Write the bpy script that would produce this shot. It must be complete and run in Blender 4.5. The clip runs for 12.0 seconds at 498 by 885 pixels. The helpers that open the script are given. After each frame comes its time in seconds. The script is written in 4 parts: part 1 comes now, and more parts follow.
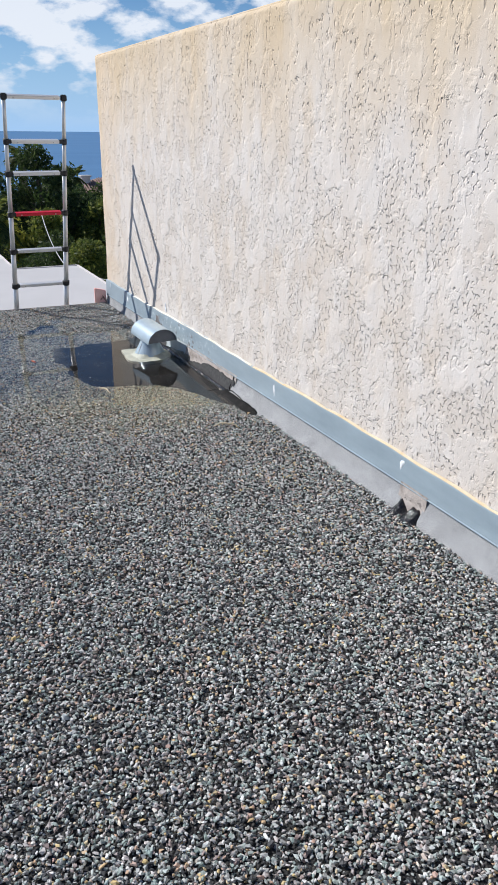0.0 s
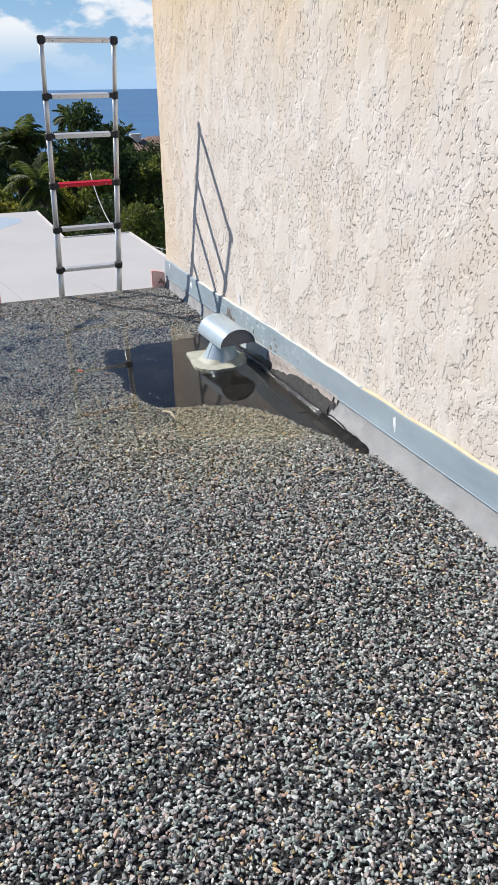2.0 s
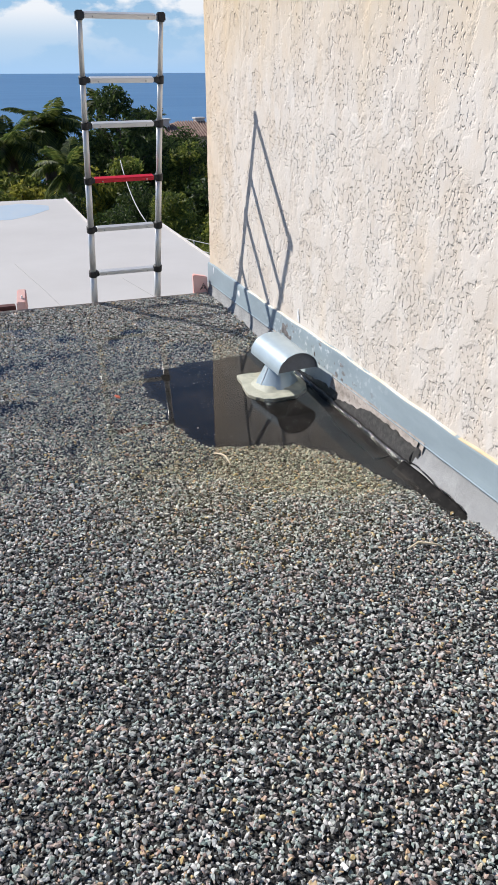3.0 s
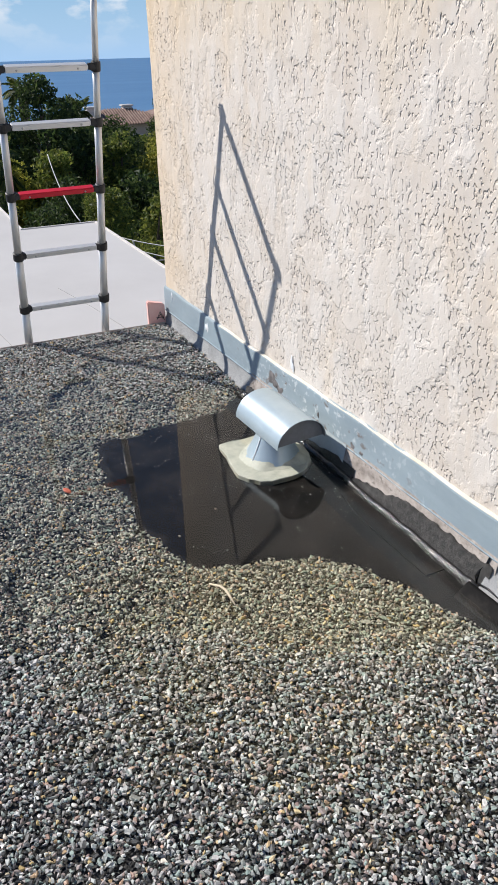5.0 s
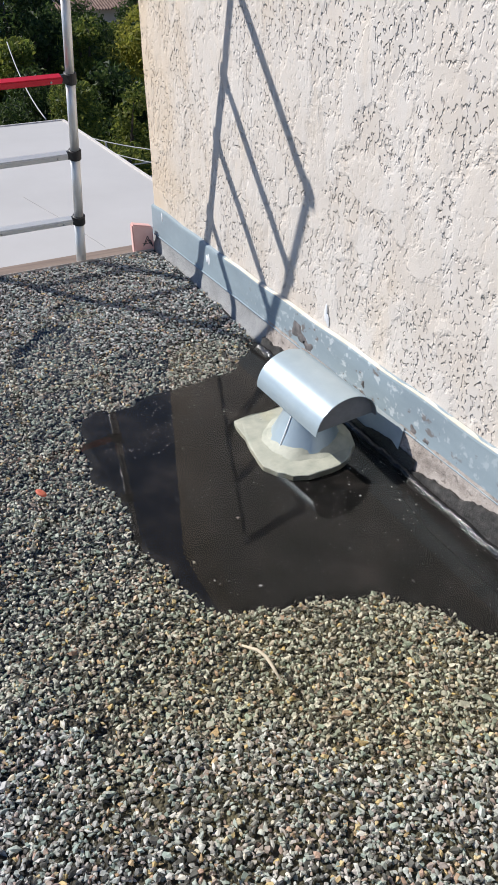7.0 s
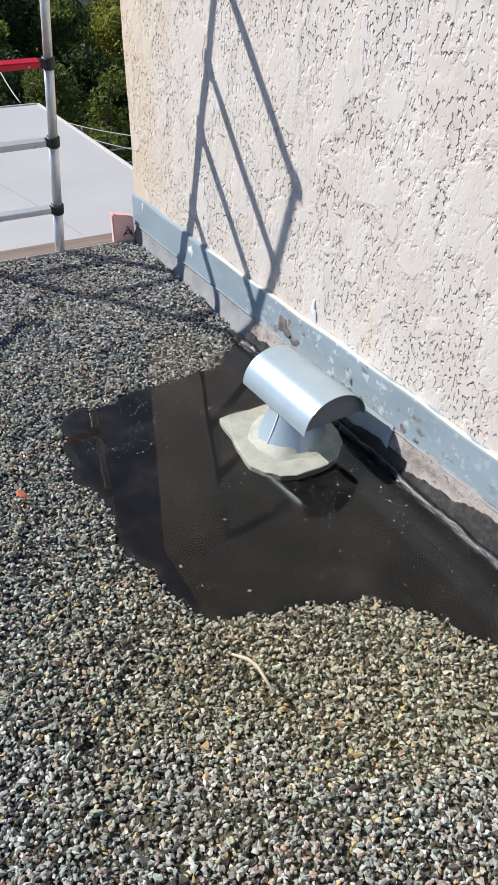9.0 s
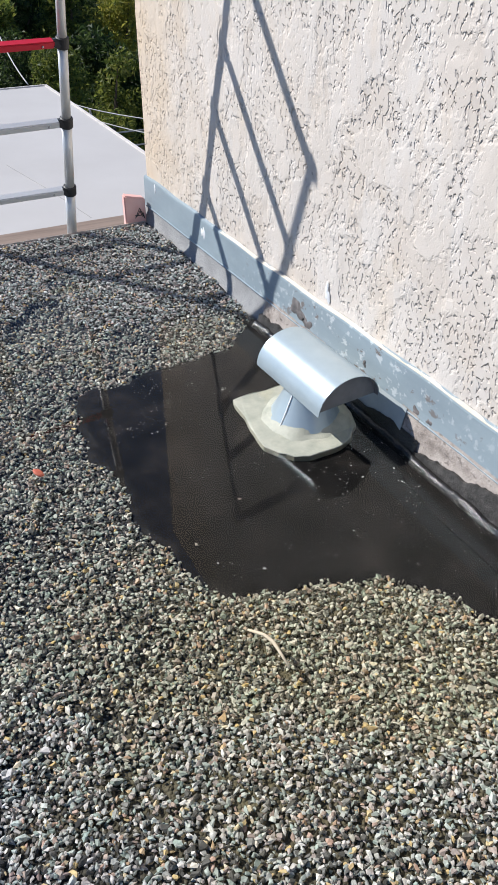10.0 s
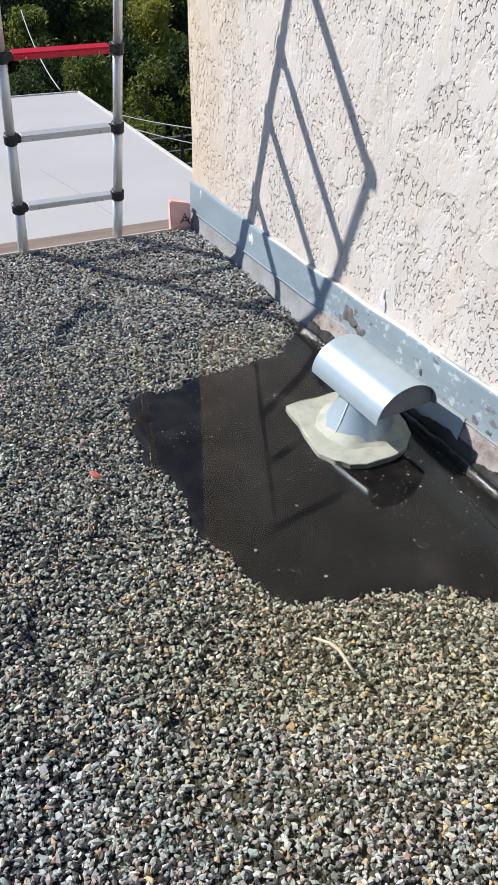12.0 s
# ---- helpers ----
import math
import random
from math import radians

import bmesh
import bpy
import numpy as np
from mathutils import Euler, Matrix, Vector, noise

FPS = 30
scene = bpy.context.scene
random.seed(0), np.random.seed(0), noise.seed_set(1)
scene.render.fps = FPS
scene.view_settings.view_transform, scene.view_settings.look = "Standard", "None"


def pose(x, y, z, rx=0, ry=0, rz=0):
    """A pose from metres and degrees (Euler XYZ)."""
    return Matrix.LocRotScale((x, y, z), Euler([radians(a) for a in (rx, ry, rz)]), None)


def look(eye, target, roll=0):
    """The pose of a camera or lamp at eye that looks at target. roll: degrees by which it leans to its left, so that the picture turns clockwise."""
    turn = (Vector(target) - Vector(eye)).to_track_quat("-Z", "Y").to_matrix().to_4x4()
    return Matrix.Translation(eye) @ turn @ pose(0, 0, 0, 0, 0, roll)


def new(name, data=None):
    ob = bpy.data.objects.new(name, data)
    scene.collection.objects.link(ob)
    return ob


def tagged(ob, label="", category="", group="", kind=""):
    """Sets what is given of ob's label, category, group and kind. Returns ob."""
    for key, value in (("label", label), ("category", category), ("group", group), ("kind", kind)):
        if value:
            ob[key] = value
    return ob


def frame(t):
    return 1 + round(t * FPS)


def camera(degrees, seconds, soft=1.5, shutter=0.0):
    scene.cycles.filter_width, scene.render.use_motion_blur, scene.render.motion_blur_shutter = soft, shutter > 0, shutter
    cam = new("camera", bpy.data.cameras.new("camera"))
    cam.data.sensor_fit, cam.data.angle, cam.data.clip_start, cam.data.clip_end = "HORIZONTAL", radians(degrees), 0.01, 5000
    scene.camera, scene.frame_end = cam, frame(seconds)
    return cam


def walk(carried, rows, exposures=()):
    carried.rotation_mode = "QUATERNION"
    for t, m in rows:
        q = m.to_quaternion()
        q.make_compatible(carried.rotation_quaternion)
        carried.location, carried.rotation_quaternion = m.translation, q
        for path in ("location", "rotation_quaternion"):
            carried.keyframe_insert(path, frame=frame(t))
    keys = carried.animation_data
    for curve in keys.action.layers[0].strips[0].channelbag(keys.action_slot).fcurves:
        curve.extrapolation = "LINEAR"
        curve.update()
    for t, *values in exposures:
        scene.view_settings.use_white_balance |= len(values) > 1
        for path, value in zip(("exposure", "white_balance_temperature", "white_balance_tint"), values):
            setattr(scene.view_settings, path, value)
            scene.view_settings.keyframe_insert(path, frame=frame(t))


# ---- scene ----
cam = camera(35.5, 12.0, soft=0.95)
PATH = [
    (0, (0.05, -0.056, 1.388), (0.842, 1.623, 0.642), 0.6),
    (0.5, (0.043, 0.11, 1.367), (0.682, 1.834, 0.581), -0.4),
    (1, (0.072, 0.402, 1.378), (0.741, 2.109, 0.579), -1.1),
    (1.5, (0.229, 0.682, 1.353), (0.905, 2.378, 0.537), -1.4),
    (2, (0.27, 0.976, 1.347), (0.927, 2.669, 0.509), -0.9),
    (2.5, (0.24, 1.304, 1.364), (0.87, 2.999, 0.51), -0.5),
    (3, (0.311, 1.575, 1.344), (0.914, 3.274, 0.478), -0.3),
    (4.8, (0.443, 2.407, 1.328), (1.161, 4.048, 0.408), -1.55),
    (5, (0.479, 2.489, 1.336), (1.206, 4.126, 0.435), -1.58),
    (5.5, (0.521, 2.734, 1.312), (1.329, 4.338, 0.415), -1.09),
    (6, (0.602, 2.923, 1.272), (1.399, 4.477, 0.293), -1.20),
    (6.5, (0.633, 3.065, 1.225), (1.347, 4.577, 0.144), -1.60),
    (8.3, (0.613, 3.236, 1.228), (1.379, 4.709, 0.123), 0.51),
    (8.5, (0.616, 3.232, 1.229), (1.383, 4.700, 0.118), 0.31),
    (9, (0.631, 3.222, 1.224), (1.398, 4.677, 0.100), 0.07),
    (9.5, (0.630, 3.218, 1.215), (1.394, 4.663, 0.072), 0.19),
    (10, (0.599, 3.214, 1.223), (1.347, 4.659, 0.066), 0.19),
    (10.5, (0.551, 3.225, 1.222), (1.279, 4.677, 0.062), 0.21),
    (11, (0.546, 3.235, 1.222), (1.258, 4.696, 0.062), 0.27),
    (11.5, (0.543, 3.245, 1.223), (1.249, 4.719, 0.073), 0.38),
    (12, (0.507, 3.266, 1.213), (1.223, 4.741, 0.071), 0.58),
]
walk(cam, [(t, look(eye, target, roll)) for t, eye, target, roll in PATH],
     [(0, 0.07, 6010, 10), (0.8, 0.15, 6260, 10), (4.8, 0.13, 6240, 10), (5.5, 0.04, 6240, 10), (6.0, -0.04, 6240, 10), (6.5, 0.03, 6200, 10), (8.5, 0.08, 6050, 10), (10.0, 0.13, 6050, 10), (12, 0.15, 6050, 10)])

# ---- world, sun ----
SUN_TO = Vector((-1.0, 0.975, 1.248)).normalized()
world = bpy.data.worlds.new("world")
scene.world = world
world.use_nodes = True
wn, wl = world.node_tree.nodes, world.node_tree.links
wn.clear()
w_out, w_bg = wn.new("ShaderNodeOutputWorld"), wn.new("ShaderNodeBackground")
w_sky = wn.new("ShaderNodeTexSky")
w_sky.sky_type = "NISHITA"
w_sky.sun_disc = False
w_sky.sun_elevation = math.asin(SUN_TO.z)
w_sky.sun_rotation = math.atan2(SUN_TO.x, SUN_TO.y)
w_sky.air_density, w_sky.dust_density, w_sky.ozone_density = 1.0, 0.0, 3.0
w_tc, w_map = wn.new("ShaderNodeTexCoord"), wn.new("ShaderNodeMapping")
w_map.inputs["Scale"].default_value = (7.5, 7.5, 15.0)
w_map.inputs["Location"].default_value = (0.35, 0.2, 0.1)
w_noise = wn.new("ShaderNodeTexNoise")
w_noise.inputs["Scale"].default_value = 1.35
w_noise.inputs["Detail"].default_value = 7.0
w_noise.inputs["Roughness"].default_value = 0.55
w_ramp = wn.new("ShaderNodeValToRGB")
w_ramp.color_ramp.elements[0].position, w_ramp.color_ramp.elements[1].position = 0.470, 0.552
w_sep = wn.new("ShaderNodeSeparateXYZ")
w_band = wn.new("ShaderNodeValToRGB")
for pos, v in ((0.0, 0.0), (0.03, 0.25), (0.06, 1.0), (0.20, 0.9), (0.30, 0.0)):
    e = w_band.color_ramp.elements.new(pos) if pos not in (0.0,) else w_band.color_ramp.elements[0]
    e.position, e.color = pos, (v, v, v, 1)
w_band.color_ramp.elements[-1].color = (0, 0, 0, 1)
w_mul = wn.new("ShaderNodeMath")
w_mul.operation = "MULTIPLY"
w_mix = wn.new("ShaderNodeMixRGB")
w_mix.inputs[2].default_value = (13.0, 13.2, 13.5, 1)
w_tint = wn.new("ShaderNodeMixRGB")
w_tint.blend_type = "MULTIPLY"
w_tint.inputs[0].default_value = 1.0
w_tint.inputs[2].default_value = (0.66, 0.90, 1.16, 1)
wl.new(w_tc.outputs["Generated"], w_map.inputs["Vector"])
wl.new(w_map.outputs["Vector"], w_noise.inputs["Vector"])
wl.new(w_noise.outputs["Fac"], w_ramp.inputs["Fac"])
wl.new(w_tc.outputs["Generated"], w_sep.inputs["Vector"])
wl.new(w_sep.outputs["Z"], w_band.inputs["Fac"])
wl.new(w_ramp.outputs["Color"], w_mul.inputs[0])
wl.new(w_band.outputs["Color"], w_mul.inputs[1])
wl.new(w_mul.outputs["Value"], w_mix.inputs[0])
wl.new(w_sky.outputs["Color"], w_tint.inputs[1])
w_hor, w_haze = wn.new("ShaderNodeValToRGB"), wn.new("ShaderNodeMixRGB")
w_hor.color_ramp.elements[0].position, w_hor.color_ramp.elements[1].position = 0.0, 0.15
w_hor.color_ramp.elements[0].color, w_hor.color_ramp.elements[1].color = (0.95, 0.95, 0.95, 1), (0, 0, 0, 1)
w_haze.inputs[2].default_value = (6.2, 9.2, 13.0, 1)
wl.new(w_sep.outputs["Z"], w_hor.inputs["Fac"])
wl.new(w_hor.outputs["Color"], w_haze.inputs[0])
wl.new(w_tint.outputs["Color"], w_haze.inputs[1])
wl.new(w_haze.outputs["Color"], w_mix.inputs[1])
wl.new(w_mix.outputs["Color"], w_bg.inputs["Color"])
w_bg.inputs["Strength"].default_value = 0.062
wl.new(w_bg.outputs["Background"], w_out.inputs["Surface"])

sun = bpy.data.lights.new("sun", "SUN")
sun.energy, sun.angle, sun.color = 5.0, radians(0.53), (1.0, 0.94, 0.85)
new("sun", sun).matrix_world = look(SUN_TO * 20, (0, 0, 0))


# ---- materials ----
class Mat:
    """A node material with short calls."""

    def __init__(self, name, rough=0.8, metal=0.0, color=(0.5, 0.5, 0.5), spec=0.5):
        self.m = bpy.data.materials.new(name)
        self.m.use_nodes = True
        self.n, self.l = self.m.node_tree.nodes, self.m.node_tree.links
        self.b = self.n["Principled BSDF"]
        self.b.inputs["Roughness"].default_value = rough
        self.b.inputs["Metallic"].default_value = metal
        self.b.inputs["Base Color"].default_value = (*color, 1)
        self.b.inputs["Specular IOR Level"].default_value = spec
        self.tc = self.n.new("ShaderNodeTexCoord")
        self.height = None

    def noise(self, scale, detail=4.0, rough=0.55, stretch=(1, 1, 1), distort=0.0):
        mp, tx = self.n.new("ShaderNodeMapping"), self.n.new("ShaderNodeTexNoise")
        mp.inputs["Scale"].default_value = stretch
        self.l.new(self.tc.outputs["Object"], mp.inputs["Vector"])
        self.l.new(mp.outputs["Vector"], tx.inputs["Vector"])
        tx.inputs["Scale"].default_value, tx.inputs["Detail"].default_value = scale, detail
        tx.inputs["Roughness"].default_value, tx.inputs["Distortion"].default_value = rough, distort
        return tx.outputs["Fac"]

    def voronoi(self, scale, feature="F1", stretch=(1, 1, 1)):
        mp, tx = self.n.new("ShaderNodeMapping"), self.n.new("ShaderNodeTexVoronoi")
        mp.inputs["Scale"].default_value = stretch
        self.l.new(self.tc.outputs["Object"], mp.inputs["Vector"])
        self.l.new(mp.outputs["Vector"], tx.inputs["Vector"])
        tx.feature = feature
        tx.inputs["Scale"].default_value = scale
        return tx

    def ramp(self, fac, stops):
        r = self.n.new("ShaderNodeValToRGB")
        while len(r.color_ramp.elements) < len(stops):
            r.color_ramp.elements.new(0.5)
        for e, (p, c) in zip(r.color_ramp.elements, stops):
            e.position = p
            e.color = (*c, 1) if isinstance(c, tuple) else (c, c, c, 1)
        self.l.new(fac, r.inputs["Fac"])
        return r.outputs["Color"]

    def mix(self, fac, a, b, mode="MIX"):
        x = self.n.new("ShaderNodeMixRGB")
        x.blend_type = mode
        for i, v in enumerate((fac, a, b)):
            if isinstance(v, (int, float)):
                x.inputs[i].default_value = v if i == 0 else (v, v, v, 1)
            elif isinstance(v, tuple):
                x.inputs[i].default_value = (*v, 1)
            else:
                self.l.new(v, x.inputs[i])
        return x.outputs["Color"]

    def math(self, op, a, b=0.0, clamp=False):
        x = self.n.new("ShaderNodeMath")
        x.operation, x.use_clamp = op, clamp
        for i, v in enumerate((a, b)):
            if isinstance(v, (int, float)):
                x.inputs[i].default_value = v
            else:
                self.l.new(v, x.inputs[i])
        return x.outputs["Value"]

    def axis(self, name):
        x = self.n.new("ShaderNodeSeparateXYZ")
        self.l.new(self.tc.outputs["Object"], x.inputs["Vector"])
        return x.outputs[name]

    def island(self):
        return self.n.new("ShaderNodeNewGeometry").outputs["Random Per Island"]

    def color(self, c):
        self.l.new(c, self.b.inputs["Base Color"])
        return self

    def rough(self, c):
        self.l.new(c, self.b.inputs["Roughness"])
        return self

    def bump(self, h, dist, strength=1.0):
        x = self.n.new("ShaderNodeBump")
        x.inputs["Distance"].default_value, x.inputs["Strength"].default_value = dist, strength
        self.l.new(h, x.inputs["Height"])
        if self.height:
            self.l.new(self.height, x.inputs["Normal"])
        self.height = x.outputs["Normal"]
        self.l.new(self.height, self.b.inputs["Normal"])
        return self


def m_stucco():
    """Skip-trowel plaster: smooth pressed plateaus over a pitted, torn under-coat."""
    k = Mat("cream stucco", 0.9, spec=0.2)
    plate = k.ramp(k.noise(8.0, 5, 0.58, (1, 1, 0.9), 0.2), [(0.50, 0.0), (0.56, 1.0)])
    base = k.ramp(k.noise(2.2, 5), [(0.3, (0.655, 0.575, 0.495)), (0.55, (0.69, 0.62, 0.55)), (0.8, (0.71, 0.655, 0.595))])
    c = k.mix(k.math("MULTIPLY", plate, 0.35), base, (0.755, 0.70, 0.64))
    blot = k.ramp(k.noise(9, 6, 0.65, (1, 1, 0.42)), [(0.47, 0.0), (0.56, 1.0)])
    c = k.mix(k.math("MULTIPLY", blot, 0.3), c, (0.77, 0.73, 0.69))
    warm = k.ramp(k.noise(6, 4, 0.6, (1, 1, 0.5)), [(0.53, 0.0), (0.70, 1.0)])
    c = k.mix(k.math("MULTIPLY", warm, 0.32), c, (0.72, 0.58, 0.43))
    # rain stain that runs down from the coping
    z = k.math("ADD", k.axis("Z"), k.math("MULTIPLY", k.math("SUBTRACT", k.noise(3.5, 5, 0.6, (1, 1, 0.25)), 0.5), 1.1))
    mr = k.n.new("ShaderNodeMapRange")
    mr.inputs["From Min"].default_value, mr.inputs["From Max"].default_value = 1.25, 1.95
    k.l.new(z, mr.inputs["Value"])
    c = k.mix(k.math("MULTIPLY", mr.outputs["Result"], 0.75), c, (0.66, 0.50, 0.30))
    ye = k.n.new("ShaderNodeMapRange")
    ye.inputs["From Min"].default_value, ye.inputs["From Max"].default_value = 5.9, 6.55
    k.l.new(k.math("ADD", k.axis("Y"), k.math("MULTIPLY", k.math("SUBTRACT", k.noise(5, 4), 0.5), 0.6)), ye.inputs["Value"])
    c = k.mix(k.math("MULTIPLY", ye.outputs["Result"], 0.6), c, (0.74, 0.56, 0.36))
    k.color(c)
    k.bump(k.noise(240, 4, 0.65), 0.0012, 0.5)
    k.bump(plate, 0.0020, 1.0)
    # short torn pits where the coat was not pressed flat, dragged upright near the top
    up = k.n.new("ShaderNodeMapRange")
    up.inputs["From Min"].default_value, up.inputs["From Max"].default_value = 0.95, 1.55
    k.l.new(k.axis("Z"), up.inputs["Value"])
    short = k.noise(74, 1.6, 0.5, (1, 1, 0.72))
    drag = k.noise(60, 1.6, 0.5, (1, 1, 0.32))
    grain = k.math("ADD", k.math("MULTIPLY", short, k.math("SUBTRACT", 1.0, k.math("MULTIPLY", up.outputs["Result"], 0.6))),
                   k.math("MULTIPLY", drag, k.math("MULTIPLY", up.outputs["Result"], 0.6)))
    pit = k.ramp(grain, [(0.545, 0.0), (0.640, 1.0)])
    clus = k.ramp(k.noise(6.5, 4, 0.6), [(0.38, 0.10), (0.52, 1.0)])
    open_coat = k.math("SUBTRACT", 1.0, k.math("MULTIPLY", plate, 0.85))
    k.bump(k.math("MULTIPLY", k.math("MULTIPLY", k.math("MULTIPLY", pit, clus), open_coat), -1.0), 0.0058, 1.0)
    return k.m


def m_gravel(name="crushed stone gravel"):
    k = Mat(name, 0.55, spec=0.4)
    r = k.island()
    c = k.ramp(r, [(0.0, (0.035, 0.037, 0.04)), (0.18, (0.10, 0.10, 0.10)), (0.27, (0.43, 0.435, 0.42)), (0.42, (0.25, 0.315, 0.285)),
                   (0.54, (0.61, 0.61, 0.59)), (0.66, (0.30, 0.22, 0.20)), (0.76, (0.76, 0.755, 0.73)), (0.85, (0.33, 0.42, 0.385)), (0.92, (0.50, 0.33, 0.27)), (0.96, (0.62, 0.47, 0.21)), (1.0, (0.80, 0.79, 0.77))])
    c = k.mix(0.5, c, k.ramp(k.noise(160, 3), [(0.3, 0.54), (0.7, 1.29)]), "MULTIPLY")
    # silt and algae settled where the water stands
    g = k.n.new("ShaderNodeVectorMath")
    g.operation = "DISTANCE"
    mp = k.n.new("ShaderNodeMapping")
    mp.inputs["Scale"].default_value = (0.95, 1.0, 0.0)
    k.l.new(k.tc.outputs["Object"], mp.inputs["Vector"])
    k.l.new(mp.outputs["Vector"], g.inputs[0])
    g.inputs[1].default_value = (1.16, 3.98, 0)
    d = k.math("ADD", g.outputs["Value"], k.math("MULTIPLY", k.math("SUBTRACT", k.noise(5, 4), 0.5), 0.7))
    mr = k.n.new("ShaderNodeMapRange")
    mr.inputs["From Min"].default_value, mr.inputs["From Max"].default_value = 0.22, 0.72
    mr.inputs["To Min"].default_value, mr.inputs["To Max"].default_value = 1.0, 0.0
    k.l.new(d, mr.inputs["Value"])
    c = k.mix(k.math("MULTIPLY", mr.outputs["Result"], 0.55), c, k.mix(0.8, c, (1.0, 0.95, 0.72), "MULTIPLY"))
    c = k.mix(k.math("MULTIPLY", mr.outputs["Result"], 0.12), c, (0.42, 0.36, 0.18))
    # stone is darker and richer where it is wet
    wet = k.n.new("ShaderNodeMapRange")
    wet.inputs["From Min"].default_value, wet.inputs["From Max"].default_value = -0.008, -0.013
    k.l.new(k.axis("Z"), wet.inputs["Value"])
    c = k.mix(k.math("MULTIPLY", wet.outputs["Result"], 0.8), c, k.mix(1.0, c, (1.06, 1.06, 0.98), "MULTIPLY"))
    k.color(c)
    k.rough(k.ramp(k.math("FRACT", k.math("MULTIPLY", r, 17.3)), [(0.0, 0.40), (1.0, 0.70)]))
    k.bump(k.noise(420, 3, 0.6), 0.0012, 0.5)
    return k.m


def m_bed():
    """The bed of fines and pebbles below the loose stones."""
    k = Mat("gravel bed", 0.75)
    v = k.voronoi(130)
    # Near black, and darker between cells: shade in the gaps put into the colour.
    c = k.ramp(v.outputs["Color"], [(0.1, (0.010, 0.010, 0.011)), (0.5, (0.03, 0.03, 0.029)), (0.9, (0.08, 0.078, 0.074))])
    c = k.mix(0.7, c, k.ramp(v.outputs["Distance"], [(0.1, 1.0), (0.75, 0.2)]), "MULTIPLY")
    # ochre silt where the water stands
    g = k.n.new("ShaderNodeVectorMath")
    g.operation = "DISTANCE"
    k.l.new(k.tc.outputs["Object"], g.inputs[0])
    g.inputs[1].default_value = (1.24, 3.95, 0)
    d = k.math("ADD", g.outputs["Value"], k.math("MULTIPLY", k.math("SUBTRACT", k.noise(5, 4), 0.5), 0.7))
    c = k.mix(k.ramp(d, [(0.25, 0.9), (0.75, 0.0)]), c, (0.13, 0.11, 0.055))
    k.color(c)
    k.bump(k.ramp(v.outputs["Distance"], [(0.0, 1.0), (0.8, 0.0)]), 0.008, 0.9)
    return k.m


def m_field():
    """The same gravel where it lies far from the path."""
    k = Mat("gravel field", 0.6)
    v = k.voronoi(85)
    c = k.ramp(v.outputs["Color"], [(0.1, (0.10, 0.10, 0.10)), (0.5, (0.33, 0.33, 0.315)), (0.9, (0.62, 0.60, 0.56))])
    # Cell edges go dark: shade between the stones, painted into the flat sheet.
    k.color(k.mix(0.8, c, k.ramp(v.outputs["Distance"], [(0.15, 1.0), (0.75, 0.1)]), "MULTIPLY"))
    k.bump(k.ramp(v.outputs["Distance"], [(0.0, 1.0), (0.8, 0.0)]), 0.010, 1.0)
    return k.m


def m_membrane():
    k = Mat("bitumen membrane", 0.7, spec=0.12)
    c = k.ramp(k.noise(7, 7, 0.7), [(0.34, (0.002, 0.002, 0.002)), (0.52, (0.008, 0.0072, 0.0068)), (0.68, (0.030, 0.026, 0.0235))])
    c = k.mix(k.ramp(k.noise(24, 5, 0.7), [(0.5, 0.0), (0.75, 0.4)]), c, (0.028, 0.025, 0.0235))
    spots = k.ramp(k.voronoi(38).outputs["Distance"], [(0.035, 1.0), (0.06, 0.0)])
    keep = k.ramp(k.noise(7, 3), [(0.5, 0.0), (0.62, 0.8)])
    c = k.mix(k.math("MULTIPLY", spots, keep), c, (0.45, 0.44, 0.40))
    k.color(c)
    scr = k.ramp(k.noise(30, 6, 0.75, (1.6, 0.35, 1)), [(0.60, 0.0), (0.66, 1.0)])
    k.color(k.mix(k.math("MULTIPLY", scr, 0.5), c, (0.045, 0.043, 0.041)))
    k.bump(k.noise(11, 5, 0.65), 0.004, 0.4)
    return k.m


def m_tar():
    k = Mat("wet black tar", 0.22, color=(0.012, 0.012, 0.013), spec=0.6)
    k.color(k.ramp(k.noise(20, 5, 0.7), [(0.35, (0.003, 0.003, 0.0032)), (0.7, (0.013, 0.012, 0.0115))]))
    wet = k.noise(120, 4, 0.6)
    k.rough(k.ramp(wet, [(0.40, 0.22), (0.60, 0.10)]))
    k.bump(k.noise(130, 3, 0.6), 0.003, 0.9)
    return k.m


def m_mineral():
    k = Mat("grey mineral felt", 0.9, spec=0.25)
    c = k.ramp(k.noise(420, 3, 0.7), [(0.3, (0.16, 0.16, 0.165)), (0.5, (0.34, 0.34, 0.34)), (0.72, (0.55, 0.55, 0.54))])
    c = k.mix(0.55, c, k.ramp(k.noise(9, 5, 0.65), [(0.3, 0.62), (0.7, 1.25)]), "MULTIPLY")
    k.color(c)
    k.bump(k.noise(500, 2), 0.0015, 0.7)
    k.bump(k.noise(26, 4), 0.004, 0.5)
    return k.m


def m_block():
    k = Mat("exposed concrete block", 0.92, spec=0.2)
    c = k.ramp(k.noise(16, 6, 0.7), [(0.3, (0.24, 0.205, 0.18)), (0.5, (0.44, 0.385, 0.345)), (0.75, (0.56, 0.505, 0.46))])
    hole = k.ramp(k.noise(55, 4, 0.6, (1, 0.6, 1.2)), [(0.60, 0.0), (0.66, 1.0)])
    c = k.mix(k.math("MULTIPLY", hole, 0.6), c, (0.10, 0.085, 0.075))
    k.color(c)
    k.bump(k.noise(160, 4, 0.65), 0.002, 0.8)
    k.bump(k.noise(38, 5, 0.65), 0.006, 0.9)
    return k.m


